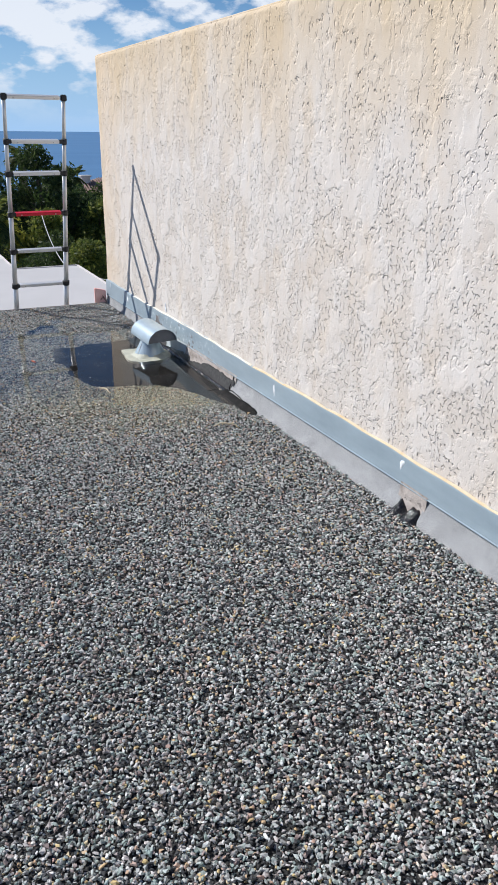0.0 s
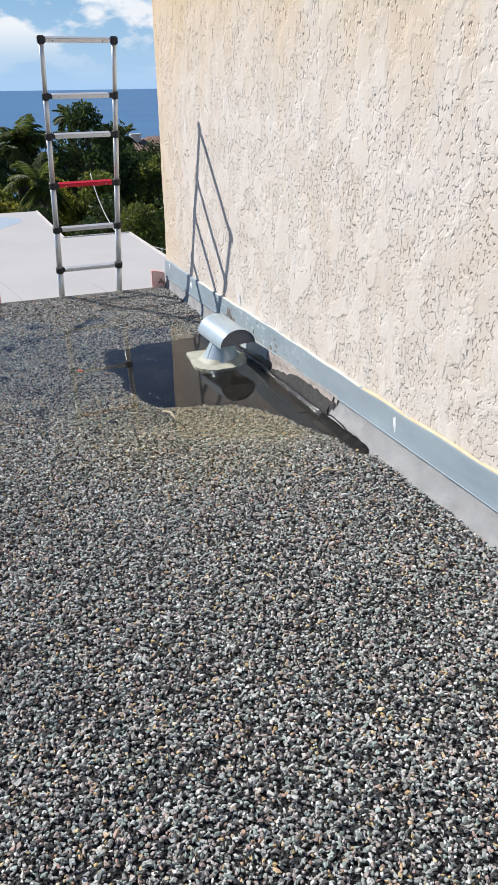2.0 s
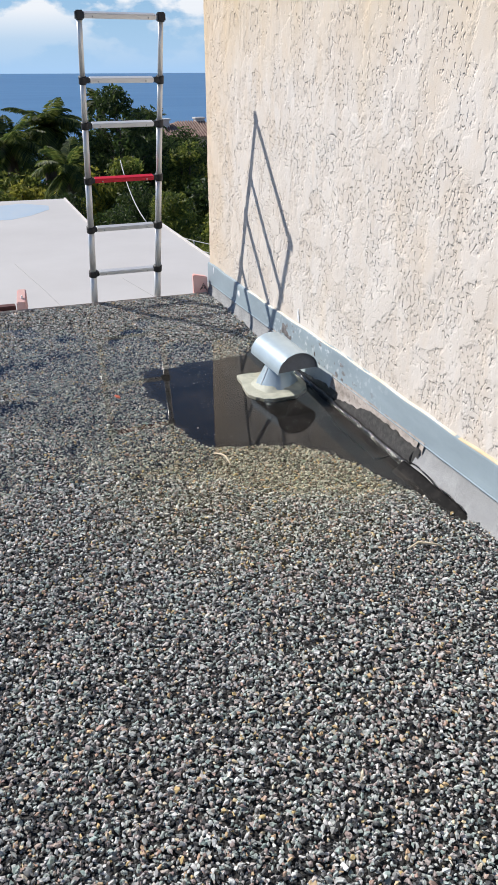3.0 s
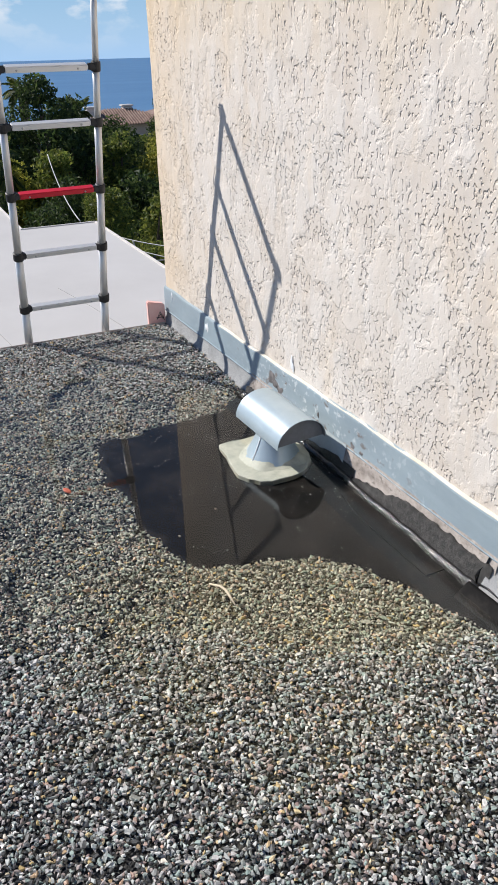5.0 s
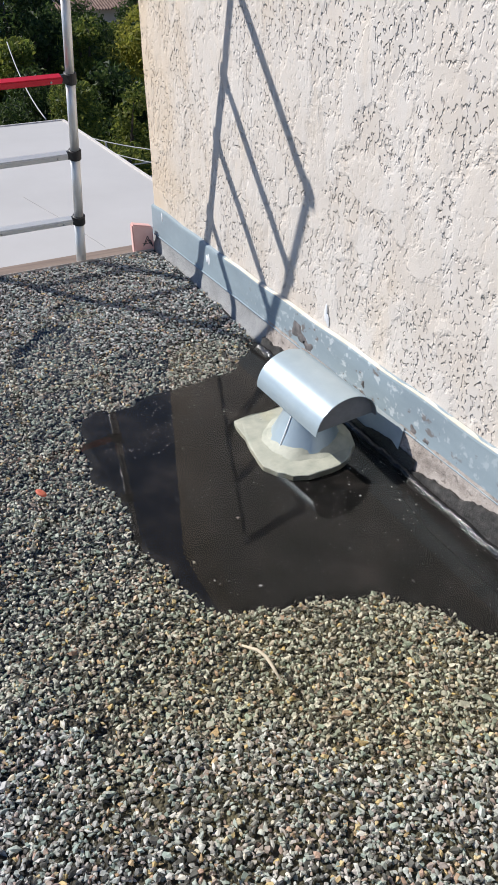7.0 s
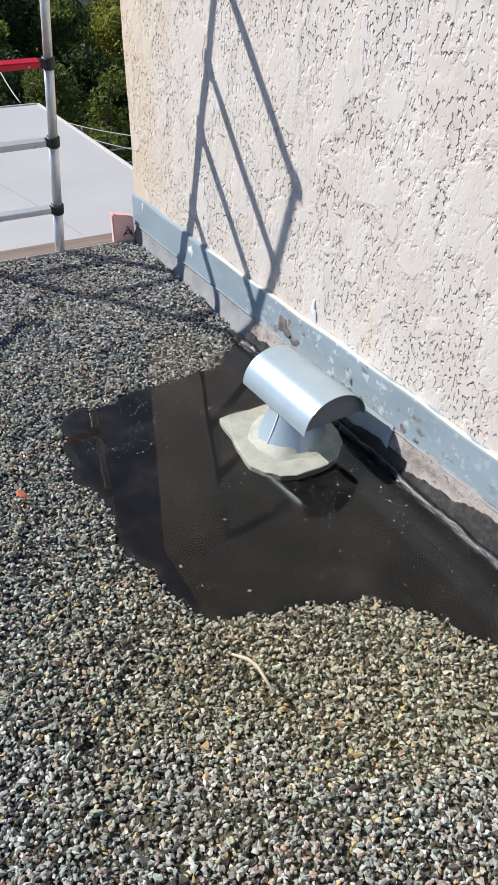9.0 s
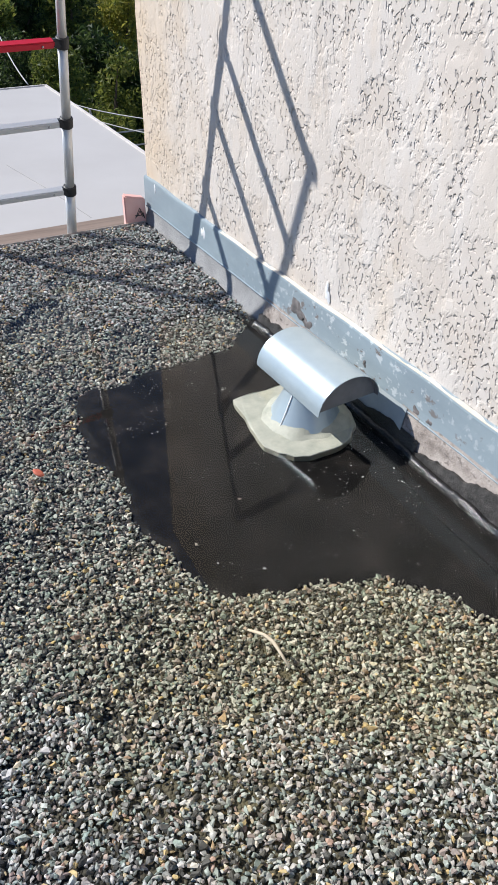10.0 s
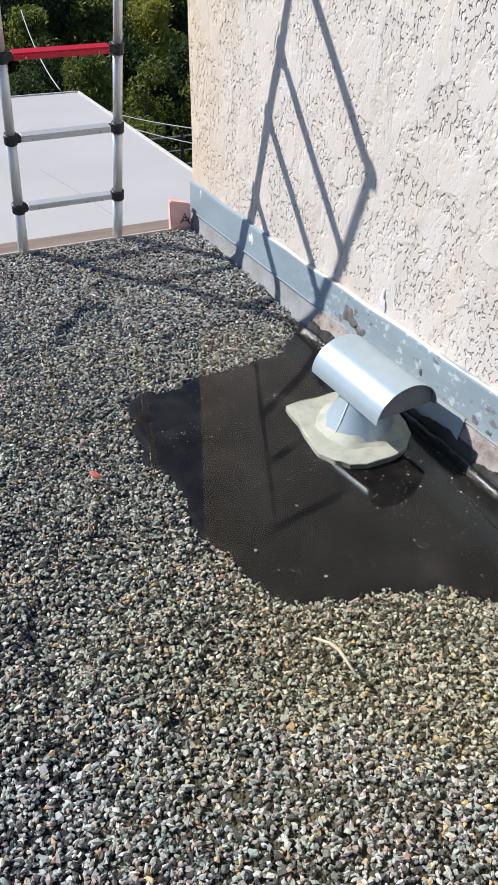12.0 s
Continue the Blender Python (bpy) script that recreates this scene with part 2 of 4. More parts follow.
def m_flashing():
    k = Mat("blue grey painted flashing", 0.5, spec=0.4)
    c = k.ramp(k.noise(6, 5, 0.6, (1, 0.5, 2)), [(0.3, (0.27, 0.33, 0.37)), (0.7, (0.34, 0.41, 0.45))])
    # flaked stretch behind the vent
    y = k.n.new("ShaderNodeMapRange")
    y.inputs["From Min"].default_value, y.inputs["From Max"].default_value = 0.42, 0.12
    k.l.new(k.math("ABSOLUTE", k.math("SUBTRACT", k.math("MULTIPLY", k.axis("Y"), 0.5), 2.42)), y.inputs["Value"])
    fl = k.ramp(k.noise(24, 8, 0.70, (1, 1, 1.3)), [(0.565, 0.0), (0.585, 1.0)])
    c = k.mix(k.math("MULTIPLY", fl, y.outputs["Result"]), c, (0.55, 0.60, 0.62))
    dk = k.ramp(k.noise(16, 8, 0.74, (1, 1, 1.6)), [(0.585, 0.0), (0.605, 1.0)])
    c = k.mix(k.math("MULTIPLY", dk, y.outputs["Result"]), c, (0.20, 0.17, 0.155))
    k.color(c)
    k.bump(k.noise(22, 5), 0.003, 0.35)
    return k.m


def m_simple(name, stops, scale, rough=0.7, bump=0.002, bscale=60, stretch=(1, 1, 1), metal=0.0, spec=0.5):
    k = Mat(name, rough, metal, spec=spec)
    n = len(stops)
    k.color(k.ramp(k.noise(scale, 5, 0.6, stretch), [(0.28 + 0.44 * i / max(1, n - 1), c) for i, c in enumerate(stops)]))
    if bump:
        k.bump(k.noise(bscale, 4, 0.6, stretch), bump, 0.6)
    return k.m


def m_water():
    m = bpy.data.materials.new("standing water")
    m.use_nodes = True
    n, l = m.node_tree.nodes, m.node_tree.links
    n.clear()
    out, mix = n.new("ShaderNodeOutputMaterial"), n.new("ShaderNodeMixShader")
    clear, gloss, fr = n.new("ShaderNodeBsdfTransparent"), n.new("ShaderNodeBsdfGlossy"), n.new("ShaderNodeFresnel")
    clear.inputs["Color"].default_value = (0.97, 0.97, 0.955, 1)
    gloss.inputs["Roughness"].default_value = 0.0
    fr.inputs["IOR"].default_value = 1.33
    tc, tx, bp = n.new("ShaderNodeTexCoord"), n.new("ShaderNodeTexNoise"), n.new("ShaderNodeBump")
    tx.inputs["Scale"].default_value = 9.0
    bp.inputs["Distance"].default_value, bp.inputs["Strength"].default_value = 0.0006, 0.12
    l.new(tc.outputs["Object"], tx.inputs["Vector"])
    l.new(tx.outputs["Fac"], bp.inputs["Height"])
    l.new(bp.outputs["Normal"], gloss.inputs["Normal"])
    l.new(fr.outputs["Fac"], mix.inputs[0])
    l.new(clear.outputs[0], mix.inputs[1])
    l.new(gloss.outputs[0], mix.inputs[2])
    l.new(mix.outputs[0], out.inputs["Surface"])
    return m


def m_sea():
    k = Mat("open sea", 0.5, color=(0.010, 0.045, 0.11), spec=0.15)
    k.color(k.ramp(k.noise(0.004, 4, 0.6, (1, 4, 1)), [(0.3, (0.068, 0.17, 0.325)), (0.7, (0.095, 0.21, 0.375))]))
    k.bump(k.noise(0.25, 4, 0.6), 0.6, 0.5)
    return k.m


def m_leaf(name, stops):
    k = Mat(name, 0.55, spec=0.35)
    c = k.ramp(k.island(), [(i / max(1, len(stops) - 1), s) for i, s in enumerate(stops)])
    k.color(k.mix(0.6, c, k.ramp(k.noise(0.9, 3), [(0.3, 0.5), (0.7, 1.5)]), "MULTIPLY"))
    tr, mx, out = k.n.new("ShaderNodeBsdfTranslucent"), k.n.new("ShaderNodeMixShader"), k.n["Material Output"]
    k.l.new(k.b.inputs["Base Color"].links[0].from_socket, tr.inputs["Color"])
    mx.inputs[0].default_value = 0.5
    k.l.new(k.b.outputs[0], mx.inputs[1])
    k.l.new(tr.outputs[0], mx.inputs[2])
    k.l.new(mx.outputs[0], out.inputs["Surface"])
    return k.m


M = dict(
    stucco=m_stucco(), gravel=m_gravel(), bed=m_bed(), field=m_field(), membrane=m_membrane(), tar=m_tar(), mineral=m_mineral(), block=m_block(), flashing=m_flashing(), water=m_water(), sea=m_sea(),
    aluminium=m_simple("brushed aluminium", [(0.66, 0.66, 0.66), (0.80, 0.80, 0.79)], 8, 0.42, 0.0004, 300, (1, 1, 0.05), 0.55),
    rung=m_simple("ribbed aluminium rung", [(0.70, 0.70, 0.70), (0.84, 0.84, 0.83)], 8, 0.42, 0.0006, 260, (0.05, 1, 1), 0.45),
    red=m_simple("red anodised rung", [(0.55, 0.015, 0.035), (0.68, 0.03, 0.05)], 9, 0.35, 0.0003, 200, (0.1, 1, 1), 0.0),
    black=m_simple("black nylon", [(0.012, 0.012, 0.013), (0.03, 0.03, 0.032)], 30, 0.5, 0.0005, 200),
    steel=m_simple("steel rivet", [(0.45, 0.45, 0.45), (0.6, 0.6, 0.6)], 40, 0.3, 0, metal=1.0),
    galv=m_simple("pale blue painted galvanised sheet", [(0.44, 0.525, 0.565), (0.52, 0.60, 0.635)], 14, 0.33, 0.0004, 90, metal=0.35, spec=0.6),
    hood_shade=m_simple("sheet darkened for shade inside hood", [(0.16, 0.16, 0.165), (0.24, 0.24, 0.245)], 20, 0.7, 0.0006, 80),
    caulk=m_simple("pale green grey mastic", [(0.36, 0.37, 0.30), (0.56, 0.55, 0.45)], 18, 0.6, 0.004, 45),
    ochre=m_simple("ochre sealant", [(0.60, 0.44, 0.24), (0.72, 0.62, 0.46)], 12, 0.7, 0.002, 80),
    ochre_pale=m_simple("pale sealant", [(0.66, 0.58, 0.44), (0.78, 0.75, 0.68)], 9, 0.7, 0.002, 80),
    # the vent sheet's colour is lowered to stand for the hood's shade on it
    sheet=m_simple("blue grey sheet darkened for hood shade", [(0.34, 0.385, 0.40), (0.44, 0.48, 0.49)], 14, 0.65, 0.001, 70, spec=0.25),
    rusty=m_simple("bare weathered metal", [(0.10, 0.095, 0.095), (0.17, 0.155, 0.15), (0.30, 0.27, 0.265)], 45, 0.8, 0.002, 120),
    damp=m_simple("damp concrete block", [(0.018, 0.017, 0.016), (0.045, 0.042, 0.039), (0.085, 0.078, 0.072)], 40, 0.55, 0.005, 90, spec=0.5),
    grit=m_simple("pale grit", [(0.45, 0.44, 0.40), (0.66, 0.65, 0.60)], 40, 0.8, 0),
    seam=m_simple("grey seam", [(0.28, 0.27, 0.26), (0.36, 0.35, 0.34)], 6, 0.8, 0),
    white=m_simple("white mastic", [(0.78, 0.79, 0.80), (0.86, 0.87, 0.88)], 40, 0.7, 0.002, 120),
    lowroof=m_simple("pale grey coated roof", [(0.50, 0.48, 0.465), (0.56, 0.54, 0.525)], 0.8, 0.75, 0.002, 30),
    lowtrim=m_simple("off white roof edging", [(0.60, 0.56, 0.52), (0.74, 0.70, 0.66)], 6, 0.7, 0.002, 60),
    board=m_simple("weathered brown board", [(0.20, 0.145, 0.11), (0.33, 0.25, 0.20)], 14, 0.8, 0.002, 60, (0.1, 1, 1)),
    palestrip=m_simple("pale edge strip", [(0.50, 0.43, 0.38), (0.62, 0.55, 0.50)], 12, 0.7, 0.001, 60),
    pink=m_simple("pink primed timber", [(0.84, 0.47, 0.42), (0.90, 0.60, 0.54)], 15, 0.8, 0.002, 70),
    darkred=m_simple("dark red stained plank", [(0.07, 0.02, 0.018), (0.12, 0.04, 0.03)], 20, 0.7, 0.002, 70),
    ink=m_simple("black marker", [(0.015, 0.015, 0.018), (0.03, 0.03, 0.03)], 30, 0.6, 0),
    straw=m_simple("dry straw", [(0.55, 0.45, 0.30), (0.68, 0.58, 0.42)], 60, 0.7, 0.0004, 300),
    leafred=m_simple("red dry leaf", [(0.50, 0.10, 0.06), (0.62, 0.18, 0.10)], 80, 0.6, 0.0004, 300),
    earth=m_simple("dry hillside earth", [(0.055, 0.05, 0.03), (0.12, 0.10, 0.06)], 0.5, 0.9, 0.05, 3),
    render_wall=m_simple("plain cream render", [(0.66, 0.60, 0.52), (0.74, 0.68, 0.60)], 2, 0.9, 0.003, 60),
    tiles=m_simple("weathered clay roof tile", [(0.18, 0.105, 0.08), (0.34, 0.235, 0.19)], 2.5, 0.85, 0.01, 12),
    housewall=m_simple("pale house render", [(0.42, 0.36, 0.30), (0.52, 0.46, 0.40)], 1.5, 0.9, 0.01, 20),
    glassdark=m_simple("dark window glass", [(0.02, 0.022, 0.025), (0.03, 0.032, 0.035)], 2, 0.15, 0),
    bark=m_simple("rough bark", [(0.07, 0.055, 0.04), (0.16, 0.125, 0.095)], 9, 0.9, 0.02, 20, (1, 1, 0.2)),
    leaf_dark=m_leaf("dark foliage", [(0.022, 0.040, 0.014), (0.052, 0.085, 0.024), (0.105, 0.14, 0.04)]),
    leaf_mid=m_leaf("green foliage", [(0.065, 0.10, 0.024), (0.155, 0.195, 0.04), (0.30, 0.31, 0.065)]),
    leaf_yellow=m_leaf("yellow green foliage", [(0.17, 0.20, 0.035), (0.34, 0.34, 0.06), (0.50, 0.45, 0.09)]),
    leaf_palm=m_leaf("palm fronds", [(0.035, 0.06, 0.018), (0.095, 0.135, 0.032), (0.22, 0.235, 0.06)]),
    wire=m_simple("pale cable", [(0.45, 0.45, 0.44), (0.6, 0.6, 0.58)], 20, 0.6, 0),
    bluepatch=m_simple("pale blue roof patch", [(0.42, 0.52, 0.62), (0.50, 0.56, 0.61)], 3, 0.5, 0.001, 40),
)


# ---- builders ----
def mesh_object(name, bm, material, smooth=False):
    me = bpy.data.meshes.new(name)
    bm.to_mesh(me)
    bm.free()
    me.materials.append(material)
    if smooth:
        me.polygons.foreach_set("use_smooth", [True] * len(me.polygons))
    return new(name, me)


def part(name, bm, material, parent, label="", smooth=False):
    ob = mesh_object(name, bm, material, smooth)
    ob.parent = parent
    ob.matrix_parent_inverse = parent.matrix_basis.inverted()
    return tagged(ob, label)


def grid_object(name, X, Y, Z, material, smooth=True):
    """A sheet from three arrays of one shape."""
    r, c = X.shape
    me = bpy.data.meshes.new(name)
    me.vertices.add(r * c)
    me.vertices.foreach_set("co", np.stack([X, Y, Z], -1).astype(np.float32).ravel())
    i = np.arange(r * c).reshape(r, c)
    q = np.stack([i[:-1, :-1], i[:-1, 1:], i[1:, 1:], i[1:, :-1]], -1).reshape(-1, 4)
    me.loops.add(q.size)
    me.loops.foreach_set("vertex_index", q.ravel().astype(np.int32))
    me.polygons.add(len(q))
    me.polygons.foreach_set("loop_start", np.arange(0, q.size, 4, dtype=np.int32))
    me.polygons.foreach_set("use_smooth", np.full(len(q), smooth))
    me.update(calc_edges=True)
    me.materials.append(material)
    return new(name, me)


def box(bm, lo, hi, bevel=0.0, m=None):
    """A box between two corners, with its edges rounded."""
    mid = [(a + b) / 2 for a, b in zip(lo, hi)]
    size = [b - a for a, b in zip(lo, hi)]
    mat = Matrix.Translation(mid) @ Matrix.Diagonal((*size, 1))
    vs = bmesh.ops.create_cube(bm, size=1, matrix=(m @ mat) if m else mat)["verts"]
    if bevel:
        es = list({e for v in vs for e in v.link_edges})
        bmesh.ops.bevel(bm, geom=es, offset=bevel, segments=2, affect="EDGES")
    return bm


def tube(bm, pts, radii, sides=12, caps=True):
    """A tube along points, with a radius at each."""
    rings = []
    pts = [Vector(p) for p in pts]
    for i, p in enumerate(pts):
        d = (pts[min(i + 1, len(pts) - 1)] - pts[max(i - 1, 0)]).normalized()
        a = d.orthogonal().normalized() if abs(d.z) < 0.9 else d.cross(Vector((0, 1, 0))).normalized()
        b = d.cross(a)
        rings.append([bm.verts.new(p + radii[i] * (math.cos(t) * a + math.sin(t) * b)) for t in (2 * math.pi * k / sides for k in range(sides))])
    for r, s in zip(rings, rings[1:]):
        for k in range(sides):
            bm.faces.new((r[k], r[(k + 1) % sides], s[(k + 1) % sides], s[k]))
    if caps:
        bm.faces.new(rings[0][::-1])
        bm.faces.new(rings[-1])
    return bm


def slab(bm, outline, z0, z1):
    """A flat piece with an outline in plan, between two heights."""
    lo = [bm.verts.new((x, y, z0)) for x, y in outline]
    hi = [bm.verts.new((x, y, z1)) for x, y in outline]
    bm.faces.new(hi)
    bm.faces.new(lo[::-1])
    n = len(outline)
    for k in range(n):
        bm.faces.new((lo[k], lo[(k + 1) % n], hi[(k + 1) % n], hi[k]))
    bmesh.ops.recalc_face_normals(bm, faces=bm.faces)
    return bm


def lattice(seed, n=256):
    return np.random.default_rng(seed).random((n, n))


def vnoise(u, v, seed, octaves=1, gain=0.5):
    """Smooth value noise on arrays, from 0 to 1."""
    tot, amp, norm = np.zeros_like(u), 1.0, 0.0
    for o in range(octaves):
        L = lattice(seed + 31 * o)
        a, b = u * 2 ** o, v * 2 ** o
        i, j = np.floor(a).astype(int), np.floor(b).astype(int)
        f, g = a - i, b - j
        f, g = f * f * (3 - 2 * f), g * g * (3 - 2 * g)
        i0, i1, j0, j1 = i % 256, (i + 1) % 256, j % 256, (j + 1) % 256
        tot += amp * ((L[i0, j0] * (1 - f) + L[i1, j0] * f) * (1 - g) + (L[i0, j1] * (1 - f) + L[i1, j1] * f) * g)
        norm += amp
        amp *= gain
    return tot / norm


def step(x, a, b):
    t = np.clip((x - a) / (b - a), 0, 1)
    return t * t * (3 - 2 * t)


def thing(name, at, label, category, group="", kind=""):
    ob = new(name)
    ob.empty_display_size = 0.1
    ob.location = at
    ob.matrix_basis = Matrix.Translation(at)
    return tagged(ob, label, category, group, kind)


# ---- the gravel roof ----
WALL_X, EDGE_Y, WATER_Z = 1.80, 6.475, -0.012
BARE = [(1.07, 5.20), (1.17, 5.20), (1.30, 5.25), (1.46, 5.24), (1.60, 5.27), (1.70, 5.36), (1.78, 5.42), (1.78, 3.40), (1.715, 3.44), (1.68, 3.75), (1.625, 3.92), (1.56, 4.08), (1.46, 4.21), (1.32, 4.26),
        (1.21, 4.27), (1.11, 4.31), (1.07, 4.43), (1.03, 4.58), (1.07, 4.72), (1.025, 4.92)]


def bare_distance(x, y):
    """Signed distance to the bare patch's outline, negative inside."""
    d = np.full(x.shape, 1e9)
    inside = np.zeros(x.shape, bool)
    for (x0, y0), (x1, y1) in zip(BARE, BARE[1:] + BARE[:1]):
        ex, ey = x1 - x0, y1 - y0
        t = np.clip(((x - x0) * ex + (y - y0) * ey) / (ex * ex + ey * ey), 0, 1)
        d = np.minimum(d, np.hypot(x - x0 - t * ex, y - y0 - t * ey))
        cross = (y0 > y) != (y1 > y)
        xi = x0 + (y - y0) / (ey if abs(ey) > 1e-9 else 1e-9) * ex
        inside ^= cross & (x < xi)
    d += 0.05 * (vnoise(x / 0.07, y / 0.07, 77, 3) - 0.5)
    return np.where(inside, -d, d)


def gravel_height(x, y):
    """The top of the gravel: level, with a shallow hollow where water stands."""
    n = vnoise(x / 0.22 + 5, y / 0.3 + 3, 11, 3)
    h = 0.004 + 0.006 * (vnoise(x / 0.35, y / 0.35, 12, 2) - 0.5)
    near = 3.56 + 0.75 * np.clip((1.55 - x) / 1.0, 0, 1) ** 1.4 + 0.16 * (vnoise(x / 0.2, y / 0.2, 14, 2) - 0.5)
    hollow = step(y, near, near + 0.22) * (1 - step(y, 5.3, 5.75)) * step(x, 0.35, 0.7)
    wide = step(y, 3.85, 4.2) * (1 - step(y, 5.9, 6.3)) * (1 - step(x, 1.1, 1.5) * step(y, 5.3, 5.5)) * (1 - hollow)
    pool = step(n, 0.475, 0.55)
    left = 1 - step(x, 0.85, 1.08)
    h = h - hollow * (0.0280 + 0.003 * left + 0.012 * (n - 0.5) + 0.010 * pool * left) - wide * (0.011 + 0.007 * left + 0.023 * pool + 0.02 * (n - 0.5))
    return h


def sheet_height(x, y):
    d = bare_distance(x, y)
    return np.where(d < 0, -0.030, gravel_height(x, y) - 0.009 - 0.021 * (1 - step(d, 0.0, 0.05)) * 0.6)


xs = np.concatenate([np.linspace(-6, -0.6, 10), np.arange(-0.5, 1.781, 0.025)])
ys = np.concatenate([np.linspace(-6, 0.2, 10), np.arange(0.3, EDGE_Y, 0.025), [EDGE_Y]])
GX, GY = np.meshgrid(xs, ys)
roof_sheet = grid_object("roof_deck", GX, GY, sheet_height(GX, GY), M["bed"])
tagged(roof_sheet, "flat roof bed under loose gravel, near black for shade in the gaps", "roof", kind="structure")

# bare membrane under the water
bmx = np.arange(0.98, 1.80, 0.02)
bmy = np.arange(3.38, 5.46, 0.02)
BX, BY = np.meshgrid(bmx, bmy)
BZ = -0.0265 + 0.004 * (vnoise(BX / 0.3, BY / 0.3, 5, 3) - 0.5) + 0.010 * step(BX, 1.70, 1.80)
BZ = np.where(bare_distance(BX, BY) > 0.03, np.minimum(BZ, sheet_height(BX, BY) - 0.004), BZ)
tagged(grid_object("roof_membrane", BX, BY, BZ, M["membrane"]), "dark brown bitumen roof membrane under shallow water", "roof membrane", kind="structure")

bm = bmesh.new()
wv = [bm.verts.new(p) for p in ((-0.6, 3.3, WATER_Z), (1.775, 3.3, WATER_Z), (1.775, 6.3, WATER_Z), (-0.6, 6.3, WATER_Z))]
bm.faces.new(wv)
puddle = mesh_object("puddle_water", bm, M["water"])
tagged(puddle, "clear still rainwater puddle on the roof", "puddle", kind="structure")
puddle.visible_shadow = False


def stones(name, n, lo, hi, seed, size, label):
    """Loose angular stones in one mesh: each a bent box with its own turn and size."""
    g = np.random.default_rng(seed)
    x, y = g.uniform(lo[0], hi[0], n), g.uniform(lo[1], hi[1], n)
    d = bare_distance(x, y)
    ok = (x > -0.22 + 0.077 * y) & (d > 0.006) & (x < 1.735 + 0.02 * vnoise(x / 0.05, y / 0.05, 4) + 0.015 * (y > 5.4))
    ok |= (d < -0.02) & (g.random(n) < 0.0010)
    x, y, d = x[ok], y[ok], d[ok]
    n = len(x)
    ring = np.arange(4) * np.pi / 2
    turn = np.concatenate([ring, ring + np.pi / 4])[None] + g.uniform(-0.38, 0.38, (n, 8))
    reach = g.uniform(0.48, 1.25, (n, 8)) * np.where(np.arange(8) < 4, 1.0, g.uniform(0.50, 0.92, (n, 1)))
    rise = np.where(np.arange(8) < 4, -1.0, 1.0)[None] * g.uniform(0.35, 1.1, (n, 8))
    s = size * np.exp(g.normal(0, 0.20, n))
    dims = np.stack([s * g.uniform(0.85, 1.6, n), s * g.uniform(0.62, 1.0, n), s * g.uniform(0.30, 0.56, n)], -1) / 2
    p = np.stack([reach * np.cos(turn), reach * np.sin(turn), rise], -1) * 1.18
    p *= dims[:, None]
    a, t, w = g.uniform(0, 2 * np.pi, n), g.normal(0, 0.34, n), g.normal(0, 0.34, n)
    ca, sa, ct, st, cw, sw = (f(v)[:, None] for v in (a, t, w) for f in (np.cos, np.sin))
    X, Y, Z = p[..., 0], p[..., 1], p[..., 2]
    X, Z = X * ct + Z * st, -X * st + Z * ct
    Y, Z = Y * cw - Z * sw, Y * sw + Z * cw
    X, Y = X * ca - Y * sa, X * sa + Y * ca
    top = np.where(d > 0, gravel_height(x, y) - 0.014 * (1 - step(d, 0, 0.05)), -0.022)
    co = np.stack([X + x[:, None], Y + y[:, None], Z + (top - 0.002 + g.uniform(-0.011, 0.005, n) * (1 - 0.4 * np.exp(-((x - 1.24) ** 2 + (y - 3.95) ** 2) / 0.30)))[:, None]], -1)
    face = np.array([(4, 5, 6), (4, 6, 7), (0, 1, 4), (4, 1, 5), (1, 2, 5), (5, 2, 6), (2, 3, 6), (6, 3, 7), (3, 0, 7), (7, 0, 4)])
    q = (face[None] + 8 * np.arange(n)[:, None, None]).reshape(-1, 3)
    me = bpy.data.meshes.new(name)
    me.vertices.add(8 * n)
    me.vertices.foreach_set("co", co.astype(np.float32).ravel())
    me.loops.add(q.size)
    me.loops.foreach_set("vertex_index", q.ravel().astype(np.int32))
    me.polygons.add(len(q))
    me.polygons.foreach_set("loop_start", np.arange(0, q.size, 3, dtype=np.int32))
    me.polygons.foreach_set("use_smooth", np.repeat(g.random(n) < 0.03, 10))
    me.update(calc_edges=True)
    me.materials.append(M["gravel"])
    return tagged(new(name, me), label, "gravel", kind="stuff")


stones("gravel", 262000, (-0.2, 0.65), (1.77, EDGE_Y - 0.010), 3, 0.0090, "loose grey, green and brown crushed stone gravel on the roof")

g = np.random.default_rng(9)
bm = bmesh.new()
for _ in range(2600):
    x, y = g.uniform(1.05, 1.74), g.uniform(3.9, 5.3)
    if bare_distance(np.array([x]), np.array([y]))[0] > -0.015 or vnoise(np.array([x / 0.16]), np.array([y / 0.16]), 15, 2)[0] < 0.47:
        continue
    s = 0.0005 * math.exp(g.normal(0, 0.55))
    bmesh.ops.create_icosphere(bm, subdivisions=1, radius=1, matrix=pose(x, y, WATER_Z + 0.0006, 0, 0, g.uniform(0, 180)) @ Matrix.Diagonal((s * 1.6, s, 0.0006, 1)))
tagged(mesh_object("floating_specks", bm, M["grit"]), "tiny pale specks of grit floating on the puddle", "grit", kind="stuff")

fy = np.linspace(-6, EDGE_Y - 0.01, 60)
fx = np.linspace(0, 1, 40)
FXM, FYM = np.meshgrid(fx, fy)
limit = np.where(FYM < 0.66, 1.72, -0.21 + 0.077 * FYM)
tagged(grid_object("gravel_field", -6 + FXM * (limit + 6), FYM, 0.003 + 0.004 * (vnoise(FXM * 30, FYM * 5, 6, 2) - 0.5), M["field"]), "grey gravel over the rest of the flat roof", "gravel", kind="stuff")

